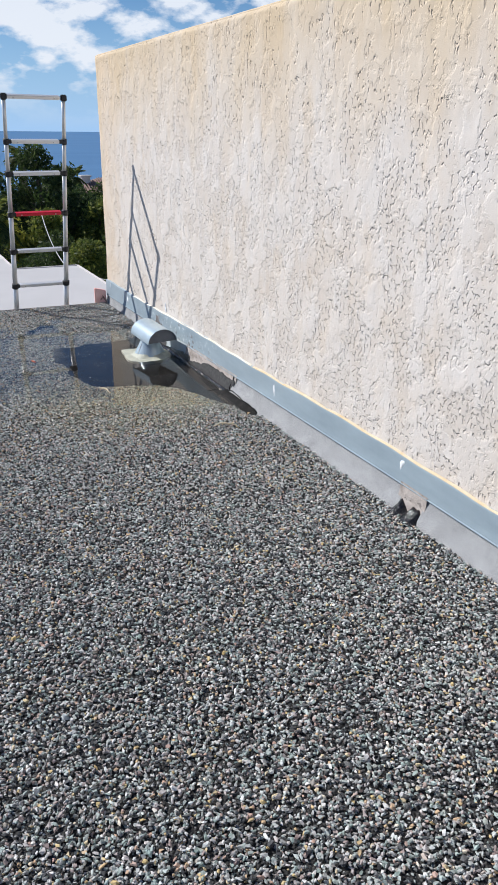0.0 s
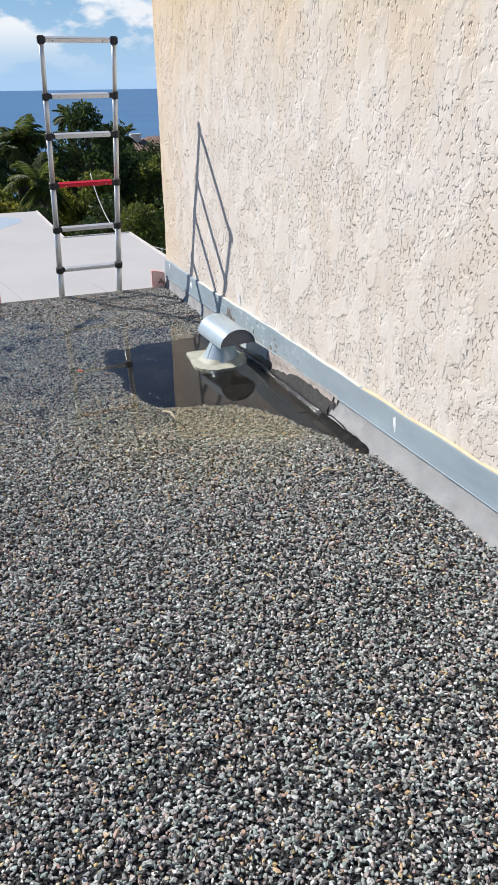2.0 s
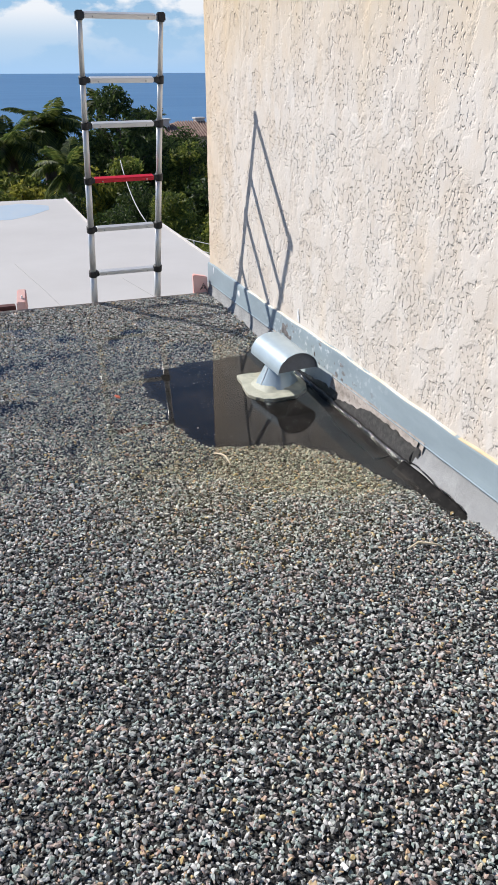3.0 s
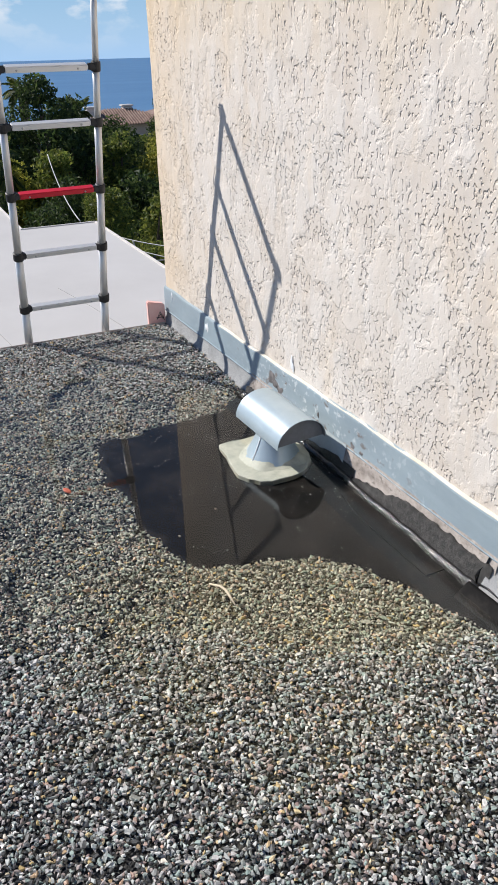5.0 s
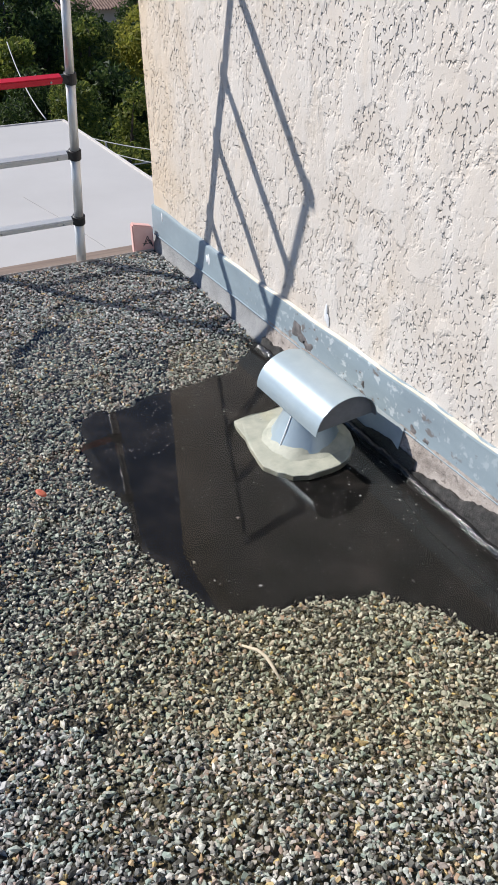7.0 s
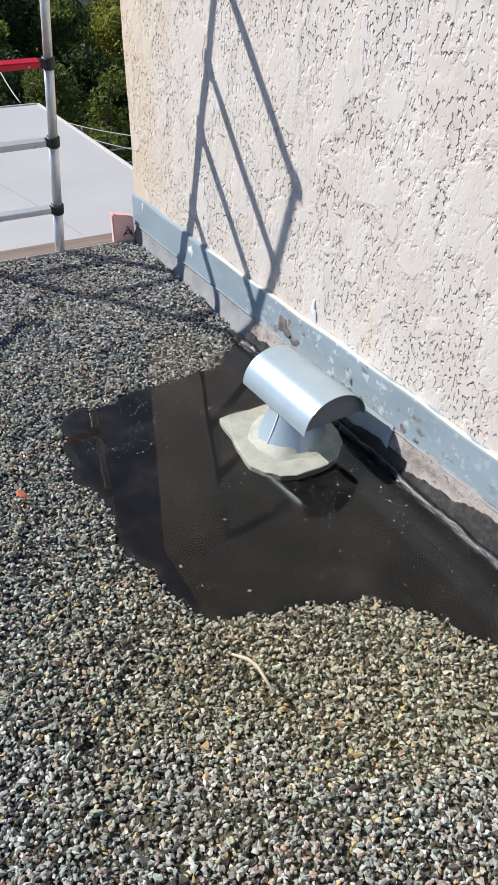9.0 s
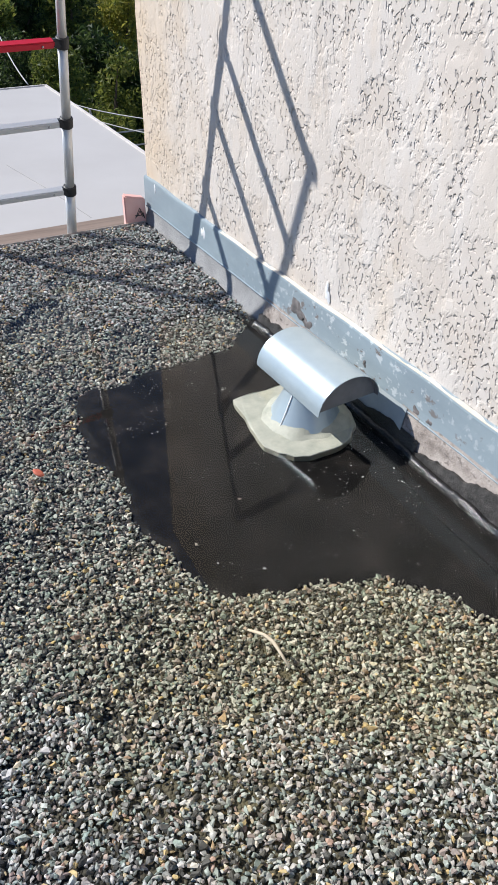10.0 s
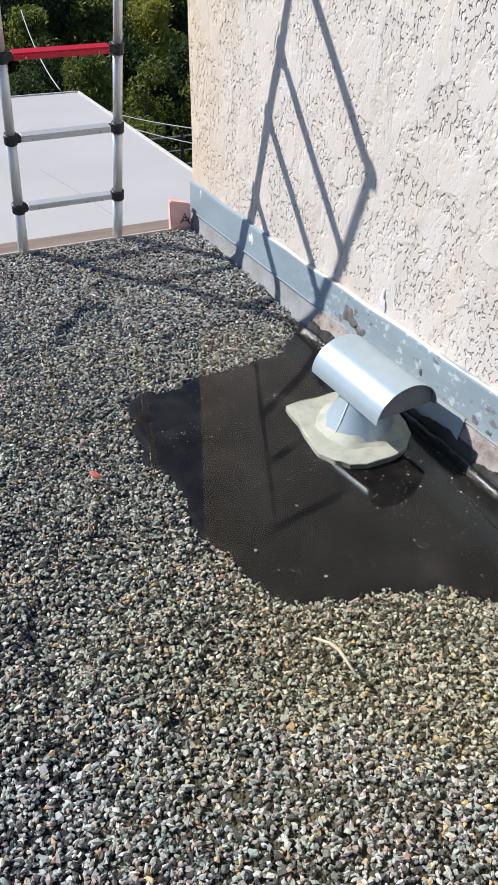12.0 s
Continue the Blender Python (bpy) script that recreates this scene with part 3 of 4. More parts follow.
# building body below the roof
bm = bmesh.new()
box(bm, (-6, -6, -4.2), (1.80, EDGE_Y - 0.004, -0.11))
tagged(mesh_object("building_body", bm, M["render_wall"]), "cream rendered building below the gravel roof", "building", kind="structure")
bm = bmesh.new()
box(bm, (-6, EDGE_Y, -0.10), (1.762, EDGE_Y + 0.006, 0.006), 0.002)
tagged(mesh_object("roof_edge_trim", bm, M["palestrip"]), "thin pale metal gravel stop along the roof edge", "trim", kind="structure")

# ---- the stucco wall ----
WALL_END = 6.54
wy = np.concatenate([np.linspace(-6, 1.4, 16), np.arange(1.45, WALL_END - 0.001, 0.009), [WALL_END]])
wz = np.concatenate([[-0.06, 0.05, 0.14], np.arange(0.165, 1.910, 0.009), [1.915]])
WY, WZ = np.meshgrid(wy, wz)


def stucco(y, z):
    """The wall's broad unevenness; the trowel marks lie in its material."""
    return 0.0016 * step(vnoise(y / 0.11, z / 0.16, 22, 3, 0.55), 0.46, 0.54) + 0.006 * (vnoise(y / 0.5, z / 0.5, 26, 2) - 0.5)


edge_fade = step(WZ, 0.10, 0.19)
WX = WALL_X - stucco(WY, WZ) * edge_fade * (WY > 1.42)
end_round = step(WY, WALL_END - 0.027, WALL_END)
top_round = step(WZ, 1.885, 1.915)
WX = WX + 0.012 * end_round ** 2 + 0.014 * top_round ** 2
tagged(grid_object("wall_east", WX, WY, WZ, M["stucco"], True), "cream skip-trowel stucco wall stained tan at the top", "wall", kind="structure")
bm = bmesh.new()
box(bm, (1.806, -6, -4.2), (5.5, WALL_END - 0.003, 1.909))
tagged(mesh_object("wall_core", bm, M["stucco"]), "body of the stucco upper storey", "wall", kind="structure")


# ---- upstand, flashing ----
def strip(name, y0, y1, profile, material, label, cat, dy=0.02, wob=0.0, seed=1, kind="structure", smooth=True):
    """A strip along the wall; profile(y) gives rows of (x, z) from low to high."""
    yy = np.append(np.arange(y0, y1, dy), y1)
    rows = np.array([profile(v) for v in yy])
    X, Z = rows[..., 0].copy(), rows[..., 1].copy()
    Yg = np.repeat(yy[:, None], X.shape[1], 1)
    X += wob * (vnoise(Yg / 0.08 + 3, Z / 0.03 + 7, seed, 3) - 0.5)
    ob = grid_object(name, X, Yg, Z, material, smooth)
    return tagged(ob, label, cat, kind=kind)


def f_low(y):
    return 0.062 + 0.038 * min(1, max(0, (6.4 - y) / 4.2))


def f_top(y):
    return 0.186 + 0.026 * min(1, max(0, (6.4 - y) / 3.5)) + 0.004 * math.sin(3.1 * y) + 0.002 * math.sin(17 * y)


def flash_profile(y):
    lo, hi = f_low(y), f_top(y)
    return [(1.787, lo), (1.7805, lo), (1.7800, lo + 0.003), (1.7840, lo + 0.004), (1.7855, lo + 0.03), (1.7868, hi - 0.006), (1.7890, hi), (1.7990, hi + 0.004)]


FL_END = WALL_END - 0.006
strip("wall_flashing", -6, FL_END, flash_profile, M["flashing"], "blue-grey painted metal flashing, flaking behind the vent", "flashing", 0.03, 0.0015, 41, smooth=False)


def bow_profile(base_x, top_x, sink=-0.03, steps=7):
    def f(y):
        hi = f_low(y) + 0.012
        bx = base_x + 0.012 * (noise.noise((y * 4, 0, 0)))
        out = []
        for k in range(steps):
            t = k / (steps - 1)
            out.append((bx + (top_x - bx) * (1 - (1 - t) ** 1.7), sink + (hi - sink) * t))
        return out
    return f


grey = bow_profile(1.725, 1.790)
strip("upstand", -6, 2.055, grey, M["mineral"], "grey mineral-surfaced felt upstand at the wall foot", "upstand", 0.03, 0.008, 43)
strip("upstand", 2.19, 3.815, grey, M["mineral"], "grey mineral-surfaced felt upstand at the wall foot", "upstand", 0.02, 0.008, 44)
strip("upstand", 5.36, FL_END, bow_profile(1.752, 1.790), M["mineral"], "grey mineral-surfaced felt upstand at the wall foot", "upstand", 0.02, 0.006, 45)
strip("upstand_sheet", 4.576, 4.96, lambda y: [(1.7565 + 0.0245 * k / 6, -0.03 + (f_low(y) + 0.042) * k / 6) for k in range(7)], M["sheet"], "pale blue painted sheet patched behind the vent", "upstand", 0.02, 0.004, 46)


def bare_block(y):
    hi = f_low(y) + 0.012
    return [(1.762 + 0.023 * k / 8 - 0.004 * abs(noise.noise((y * 9, k * 0.8, 2))), -0.04 + (hi + 0.04) * k / 8) for k in range(9)]


for a, b in ((2.04, 2.21), (3.79, 4.60), (4.94, 5.38)):
    strip("exposed_block", a, b, bare_block, M["block"], "cracked brown concrete block laid bare behind torn felt", "exposed wall", 0.010, 0.006, 47, smooth=False)


def wet_top(y):
    """How high the damp has crept up the bare block."""
    f = min(1, max(0, (4.53 - y) / 0.40)) if y < 4.75 else 0.35
    return 0.002 + 0.060 * f + 0.013 * noise.noise((y * 7, 3, 1)) + 0.010 * noise.noise((y * 24, 5, 1)) + 0.005 * noise.noise((y * 70, 5, 4))


def wet_profile(y):
    t = min(max(wet_top(y), -0.004), f_low(y) - 0.006)
    return [(1.753 + 0.024 * (t + 0.034) / 0.12 * k / 6, -0.034 + (t + 0.034) * k / 6) for k in range(7)] + [(1.786, t + 0.001)]


def ridge_profile(y):
    """The glossy rolled lip of felt along the water's edge."""
    bx = 1.750 + 0.007 * noise.noise((y * 6, 8, 1)) + 0.004 * noise.noise((y * 31, 8, 2))
    h = 0.010 + 0.007 * noise.noise((y * 17, 1, 7)) + 0.004 * noise.noise((y * 55, 1, 3))
    return [(bx - 0.020, -0.034), (bx - 0.012, -0.018), (bx - 0.004, -0.014 + 0.6 * h), (bx + 0.004, -0.012 + h), (bx + 0.012, -0.014 + 0.7 * h), (bx + 0.020, -0.024)]


def roll_profile(y):
    """A felt strip turned up against the foot of the grey upstand, ending in the gravel."""
    f = min(1, max(0, (y - 3.42) / 0.12))
    h = (0.014 + 0.004 * noise.noise((y * 12, 6, 1))) * f
    bx = 1.682 + 0.018 * (1 - f) + 0.006 * noise.noise((y * 9, 2, 1))
    return [(bx, -0.034), (bx + 0.010, -0.022), (bx + 0.028, -0.012 + 0.3 * h), (bx + 0.047, -0.006 + h), (bx + 0.056, -0.003 + h), (bx + 0.062, -0.010 + h), (bx + 0.066, -0.03)]


for a, b in ((3.80, 4.56), (4.93, 5.39)):
    strip("damp_foot", a, b, wet_profile, M["damp"], "dark damp stain on the bare block above the puddle", "exposed wall", 0.006, 0.004, 48, smooth=False)
    strip("torn_felt", a, b, ridge_profile, M["tar"], "glossy wet lip of black roofing felt at the water's edge", "roofing felt", 0.005, 0.006, 49)
strip("torn_felt", 4.50, 4.95, lambda y: [(x - 0.0025, z * (1.0 - 0.45 * (z > 0))) for x, z in wet_profile(y - 0.42)][:7], M["tar"], "wet black felt against the wall behind the vent", "roofing felt", 0.006, 0.003, 55)
strip("torn_felt", 4.54, 4.95, ridge_profile, M["tar"], "glossy wet lip of black roofing felt behind the vent", "roofing felt", 0.006, 0.004, 53)
strip("torn_felt", 3.43, 3.84, roll_profile, M["membrane"], "black felt strip turned up beside the gravel", "roofing felt", 0.006, 0.004, 54)
bm = bmesh.new()
tube(bm, [(1.744 + 0.001 * k + 0.006 * math.sin(k), 3.44 + 0.0385 * k, -0.002 + 0.011 * min(1, k / 4) + 0.003 * math.sin(2.3 * k)) for k in range(11)], [0.003 + 0.0012 * math.sin(1.7 * k) ** 2 for k in range(11)], 8)
tagged(mesh_object("torn_felt", bm, M["tar"], True), "shiny tarred edge of the felt strip", "roofing felt", kind="structure")
bm = bmesh.new()
tube(bm, [(1.760, 3.835, -0.01), (1.766, 3.845, 0.012), (1.772, 3.840, 0.035), (1.777, 3.826, 0.062), (1.780, 3.822, 0.086)], [0.006, 0.008, 0.006, 0.004, 0.003], 8)
tagged(mesh_object("torn_felt", bm, M["tar"], True), "curled black torn end of the felt upstand", "roofing felt", kind="structure")
# a lapped strip of membrane along the wall, under the water
bm = bmesh.new()
slab(bm, [(1.672, 3.95), (1.748, 3.95), (1.748, 4.44), (1.690, 4.45), (1.668, 4.30)], -0.030, -0.0205)
tagged(mesh_object("membrane_lap", bm, M["membrane"]), "lapped strip of bitumen membrane under the water", "roof membrane", kind="structure")
# cracks in the block
for pts in ([(4.205, 0.100), (4.212, 0.080), (4.204, 0.062)], [(4.045, 0.104), (4.062, 0.092), (4.060, 0.074), (4.050, 0.064)], [(3.955, 0.084), (3.985, 0.078), (4.015, 0.082), (4.030, 0.070)],
            [(3.90, 0.106), (3.885, 0.085), (3.895, 0.060)], [(4.33, 0.098), (4.318, 0.085), (4.326, 0.066)], [(4.47, 0.080), (4.475, 0.060)]):
    bm = bmesh.new()
    tube(bm, [(1.7625 + 0.19 * (z + 0.014), y, z - 0.026) for y, z in pts], [0.001] + [0.0019] * (len(pts) - 2) + [0.001], 6)
    tagged(mesh_object("block_crack", bm, M["ink"], True), "dark crack in the bare concrete block", "crack", kind="structure")


def scrap_profile(y):
    t = (y - 2.045) / 0.155
    z = 0.012 + 0.050 * abs(math.sin(t * math.pi * 1.5 + 0.35)) * (0.75 + 0.25 * noise.noise((y * 40, 1, 1)))
    z *= min(1, 6 * t + 0.25, 6 * (1 - t) + 0.25)
    return [(1.685 + 0.09 * (k / 6) ** 0.8, -0.012 + (z + 0.012) * (k / 6) ** 0.9) for k in range(7)] + [(1.792, z - 0.004)]


strip("torn_felt", 2.045, 2.20, scrap_profile, M["tar"], "small torn black felt flap in the gravel", "roofing felt", 0.008, 0.010, 50)


def ochre_profile(y):
    a = max(0.0, noise.noise((y * 2.1, 4, 4)) * 0.7 + noise.noise((y * 9, 4, 9)) * 0.4 + 0.18)
    w = 0.0006 + 0.009 * a * (1 - 0.7 * step(y, 3.5, 3.9))
    h = f_top(y)
    return [(1.7885, h - 0.002), (1.7868, h + 0.001), (1.7900, h + w), (1.7985, h + w + 0.003)]


strip("sealant", 1.0, 3.60, ochre_profile, M["ochre"], "ochre sealant bead along the top of the flashing", "sealant", 0.012, 0.0, 51)
strip("sealant", 3.62, 5.75, ochre_profile, M["ochre_pale"], "pale ochre sealant bead along the top of the flashing", "sealant", 0.012, 0.0, 52)


def splat(at, r, seed, label, hgt=1.5, mat="white", name="mastic_blot", cat="mastic", group="mastic blots"):
    """A blot of mastic on the flashing, with a ragged outline."""
    g = np.random.default_rng(seed)
    bm = bmesh.new()
    n = 22
    ph = g.uniform(0, 6.28, 3)
    rim, top = [], []
    for k in range(n):
        t = 2 * math.pi * k / n
        q = r * (1 + 0.3 * math.sin(2 * t + ph[0]) + 0.22 * math.sin(3 * t + ph[1]) + 0.15 * math.sin(5 * t + ph[2]))
        rim.append(bm.verts.new((at[0], at[1] + q * math.cos(t), at[2] + hgt * q * math.sin(t))))
        top.append(bm.verts.new((at[0] - 0.002, at[1] + 0.75 * q * math.cos(t), at[2] + 0.75 * hgt * q * math.sin(t))))
    for k in range(n):
        bm.faces.new((rim[k], rim[(k + 1) % n], top[(k + 1) % n], top[k]))
    bm.faces.new(top)
    bmesh.ops.recalc_face_normals(bm, faces=bm.faces)
    return tagged(mesh_object(name, bm, M[mat], True), label, cat, group)


splat((1.7868, 2.22, 0.178), 0.013, 1, "white mastic blot on the flashing")
splat((1.7868, 5.90, 0.135), 0.018, 2, "white mastic blot on the flashing in the ladder's shadow")
splat((1.7868, 3.33, 0.150), 0.010, 3, "thin white drip of mastic over the flashing", 3.6)
splat((1.7958, 5.02, 0.240), 0.014, 4, "white mastic smear above the flashing", 1.9)
splat((1.7868, 6.40, 0.165), 0.008, 5, "white mastic blot at the flashing's end", 2.0)

for y, z, r, seed in ((5.17, 0.122, 0.040, 11), (5.11, 0.100, 0.026, 12), (4.79, 0.118, 0.010, 14), (4.545, 0.092, 0.020, 15), (4.49, 0.094, 0.013, 18)):
    splat((1.7862, y, z), r, seed, "bare brown patch where the flashing's paint has flaked off", 0.9, "rusty", "flaked_patch", "flaked paint", "flaked patches")

# ---- roof vent ----
vent = thing("roof_vent", (1.60, 4.80, -0.02), "pale blue-grey sheet metal roof vent with a half-round hood", "roof vent")
HOOD_AT, HOOD_R, HOOD_L, HOOD_FLAT = Vector((1.641, 4.646, 0.0985)), 0.100, 0.305, 0.88
HOOD_M = Matrix.Translation(HOOD_AT) @ pose(0, 0, 0, 2.4, -1.7, 4.2)


def hood(r, name, mat, label, inset=0.0):
    """A half cylinder along y with a small turned edge at both mouths."""
    bm = bmesh.new()
    rings = []
    for s in (inset, 0.006, 0.06, 0.15, 0.24, HOOD_L - 0.006, HOOD_L - inset):
        rings.append([bm.verts.new(HOOD_M @ Vector((-r * math.cos(t), s, HOOD_FLAT * r * math.sin(t)))) for t in np.linspace(-0.02, math.pi + 0.02, 49)])
    for a, b in zip(rings, rings[1:]):
        for k in range(48):
            bm.faces.new((a[k], a[k + 1], b[k + 1], b[k]))
    return part(name, bm, mat, vent, label, True)


hood(HOOD_R, "hood", M["galv"], "pale blue half-round sheet hood")
# The hood again just inside, in grey darkened for the shade beneath.
hood(HOOD_R - 0.0018, "hood_shaded_side", M["hood_shade"], "underside of the hood, darkened for shade", 0.0005)
arc = [(-(HOOD_R - 0.003) * math.cos(t), HOOD_FLAT * (HOOD_R - 0.003) * math.sin(t)) for t in np.linspace(0, math.pi, 33)]
# The far plate is unseen, added to block the sun and darken the inside.
for s0, note in ((0.016, "dull grey plate closing the hood's mouth"), (HOOD_L - 0.030, "unseen plate added at the hood's far end to darken its inside")):
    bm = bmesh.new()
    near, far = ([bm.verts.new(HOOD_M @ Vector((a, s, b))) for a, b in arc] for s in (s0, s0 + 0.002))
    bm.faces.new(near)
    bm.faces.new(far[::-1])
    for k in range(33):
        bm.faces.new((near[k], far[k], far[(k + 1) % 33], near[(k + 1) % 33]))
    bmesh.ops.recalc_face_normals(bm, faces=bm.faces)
    part("end_plate", bm, M["hood_shade"], vent, note)
bm = bmesh.new()
lip = [HOOD_M @ Vector((-HOOD_R * math.cos(t), 0.0, HOOD_FLAT * HOOD_R * math.sin(t))) for t in np.linspace(0, math.pi, 33)]
tube(bm, lip, [0.0013] * 33, 6)
part("hood_edge", bm, M["galv"], vent, "thin bright cut edge of the hood", True)
NECK = Vector((1.600, 4.80, -0.02))
bm = bmesh.new()
tube(bm, [NECK + Vector((0, 0, z)) for z in (0, 0.02, 0.06, 0.10, 0.135, 0.18)], (0.110, 0.102, 0.080, 0.060, 0.052, 0.045), 36)
part("neck", bm, M["galv"], vent, "pale blue tapered pipe collar", True)
bm = bmesh.new()
tube(bm, [NECK + Vector((-0.100, -0.03, 0.012)), NECK + Vector((-0.077, -0.025, 0.06)), NECK + Vector((-0.052, -0.018, 0.112))], [0.0034, 0.0026, 0.002], 8)
part("seam", bm, M["white"], vent, "mastic smeared along the collar's seam", True)
bm = bmesh.new()
FLANGE = [(1.452, 4.975), (1.50, 4.985), (1.56, 4.98), (1.64, 4.985), (1.71, 4.97), (1.735, 4.88), (1.73, 4.76), (1.705, 4.70), (1.665, 4.652), (1.615, 4.628), (1.565, 4.620), (1.515, 4.624), (1.475, 4.642), (1.443, 4.675), (1.424, 4.72), (1.430, 4.79), (1.436, 4.85), (1.445, 4.91)]
flange_rim = []
for (xa, ya), (xb, yb) in zip(FLANGE, FLANGE[1:] + FLANGE[:1]):
    for f in (0.0, 0.5):
        px, py = xa + (xb - xa) * f, ya + (yb - ya) * f
        w = 1 + 0.06 * noise.noise((px * 22, py * 22, 5))
        flange_rim.append((1.59 + (px - 1.59) * w, 4.80 + (py - 4.80) * w))
slab(bm, flange_rim, -0.030, -0.0102)
for v in bm.verts:
    v.co.z += 0.004 * noise.noise((v.co.x * 30, v.co.y * 30, 1))
bmesh.ops.bevel(bm, geom=list(bm.edges), offset=0.0015, segments=1, affect="EDGES")
part("flange", bm, M["caulk"], vent, "flange plate smeared with pale green-grey mastic")
bm = bmesh.new()
rings = []
for q, z in ((0.132, -0.012), (0.124, -0.006), (0.116, -0.003), (0.106, 0.004), (0.084, 0.016)):
    rings.append([])
    for k in range(40):
        t = 2 * math.pi * k / 40
        w = 1 + 0.22 * noise.noise((math.cos(t) * 1.6, math.sin(t) * 2.2, q * 30)) * (q > 0.10)
        rings[-1].append(bm.verts.new(NECK + Vector((min(q * w, 0.13) * math.cos(t) if math.cos(t) > 0 else q * w * math.cos(t), q * w * math.sin(t), z + 0.02 + 0.003 * noise.noise((t * 3, q * 40, 2))))))
for a, b in zip(rings, rings[1:]):
    for k in range(40):
        bm.faces.new((a[k], a[(k + 1) % 40], b[(k + 1) % 40], b[k]))
part("mastic_bead", bm, M["caulk"], vent, "lumpy mastic fillet round the pipe", True)

# ---- telescopic ladder ----
LX, LY0 = (0.997, 1.416), 6.505
LEAN_L, LEAN_R = 0.3526, 0.3140
RUNGS = (1.588, 1.296, 1.074, 0.778, 0.489, 0.203, -0.10, -0.40, -0.70, -1.0, -1.3, -1.6, -1.9, -2.2, -2.5, -2.8)
RADII = (0.0135, 0.0150, 0.0165, 0.0180, 0.0195, 0.0210)


def lad(x, z):
    f = (x - LX[0]) / (LX[1] - LX[0])
    k = LEAN_L + (LEAN_R - LEAN_L) * f
    # the stiles spread a little towards the top
    return Vector((x + (0.021 - 0.018 * z) * (1 - f) + (0.012 - 0.008 * z) * f, LY0 - k * z, z))


ladder = thing("telescopic_ladder", lad(1.2, -3.2), "aluminium telescopic ladder with one red rung leaning on the roof edge", "ladder")
tilt = math.degrees(math.atan((LEAN_L + LEAN_R) / 2))
for i, z in enumerate(RUNGS):
    rad = RADII[min(i, 5)]
    low = RUNGS[i + 1] if i + 1 < len(RUNGS) else -3.15
    for x in LX:
        bm = bmesh.new()
        tube(bm, [lad(x, low), lad(x, z - 0.01)], [rad, rad], 20)
        part("stile_tube", bm, M["aluminium"], ladder, smooth=True)
        bm = bmesh.new()
        if i == 0:
            c = lad(x, z)
            box(bm, c + Vector((-0.021, -0.021, -0.024)), c + Vector((0.021, 0.021, 0.020)), 0.006)
            part("end_cap", bm, M["black"], ladder, "black plastic corner cap")
        else:
            d = (lad(x, 1) - lad(x, 0)).normalized()
            tube(bm, [lad(x, z) - d * 0.021, lad(x, z) - d * 0.019, lad(x, z) + d * 0.017, lad(x, z) + d * 0.020], [rad + 0.001, rad + 0.0055, rad + 0.0055, rad + 0.001], 20)
            side = 1 if x == LX[0] else -1
            c = lad(x, z)
            box(bm, c + Vector((min(0, side * 0.036), -0.019, -0.016)), c + Vector((max(0, side * 0.036), 0.019, 0.013)), 0.004)
            part("collar", bm, M["black"], ladder, "black plastic locking collar")
    bm = bmesh.new()
    turn = math.degrees(math.atan2(lad(LX[1], z).y - lad(LX[0], z).y, LX[1] - LX[0]))
    m = Matrix.Translation(lad(LX[0], z)) @ pose(0, 0, 0, tilt, 0, turn) @ Matrix.Translation((-LX[0], 0, 0))
    x0, x1 = LX[0] + (0.018 if i == 0 else 0.034), LX[1] - (0.018 if i == 0 else 0.034)
    box(bm, (x0, -0.0185, -0.0125), (x1, 0.0185, 0.0125), 0.004, m)
    rung = part("rung", bm, M["red"] if i == 3 else M["rung"], ladder, "red rung" if i == 3 else "")
    for x in (x0 + 0.045, x1 - 0.045):
        bm = bmesh.new()
        bmesh.ops.create_uvsphere(bm, u_segments=10, v_segments=6, radius=0.0045, matrix=m @ Matrix.Translation((x, -0.019, -0.002)))
        part("rivet", bm, M["steel"], rung, smooth=True)

# ---- small things at the roof edge ----
blk = thing("timber_block", (1.71, 6.52, 0.0), "pink primed timber block with a black scrawled mark", "wood block")
bm = bmesh.new()
slab(bm, [(1.670, 6.482), (1.768, 6.482), (1.768, 6.53), (1.676, 6.53)], -0.02, 0.128)
for v in bm.verts:
    if v.co.z > 0.1 and v.co.x > 1.7:
        v.co.z -= 0.022
bmesh.ops.bevel(bm, geom=list(bm.edges), offset=0.006, segments=2, affect="EDGES")
part("block", bm, M["pink"], blk)
for a, b in (((1.716, 0.022), (1.738, 0.066)), ((1.738, 0.066), (1.757, 0.020)), ((1.713, 0.034), (1.757, 0.032)), ((1.724, 0.030), (1.739, 0.052)), ((1.739, 0.052), (1.749, 0.026)), ((1.752, 0.046), (1.760, 0.014))):
    bm = bmesh.new()
    tube(bm, [(a[0], 6.4815, a[1]), (b[0], 6.4815, b[1])], [0.0018, 0.0015], 6)
    part("marker_stroke", bm, M["ink"], blk, "black marker stroke")

scrap = thing("timber_scrap", (0.56, 6.50, 0.0), "pink primed timber bracket on the roof edge", "wood block")
bm = bmesh.new()
slab(bm, [(0.535, 6.478), (0.59, 6.478), (0.61, 6.60), (0.555, 6.60)], -0.02, 0.05)
for v in bm.verts:
    if v.co.z > 0 and v.co.y > 6.55:
        v.co.z += 0.055
bmesh.ops.bevel(bm, geom=list(bm.edges), offset=0.005, segments=2, affect="EDGES")
part("bracket", bm, M["pink"], scrap)
bm = bmesh.new()
tube(bm, [(0.572, 6.515, 0.055), (0.574, 6.518, 0.083)], [0.006, 0.006], 8)
part("bolt", bm, M["white"], scrap)
plank = bmesh.new()
box(plank, (0.05, 6.495, -0.06), (0.53, 6.56, 0.028), 0.004)
tagged(mesh_object("stained_plank", plank, M["darkred"]), "dark red stained plank end beside the roof edge", "plank")


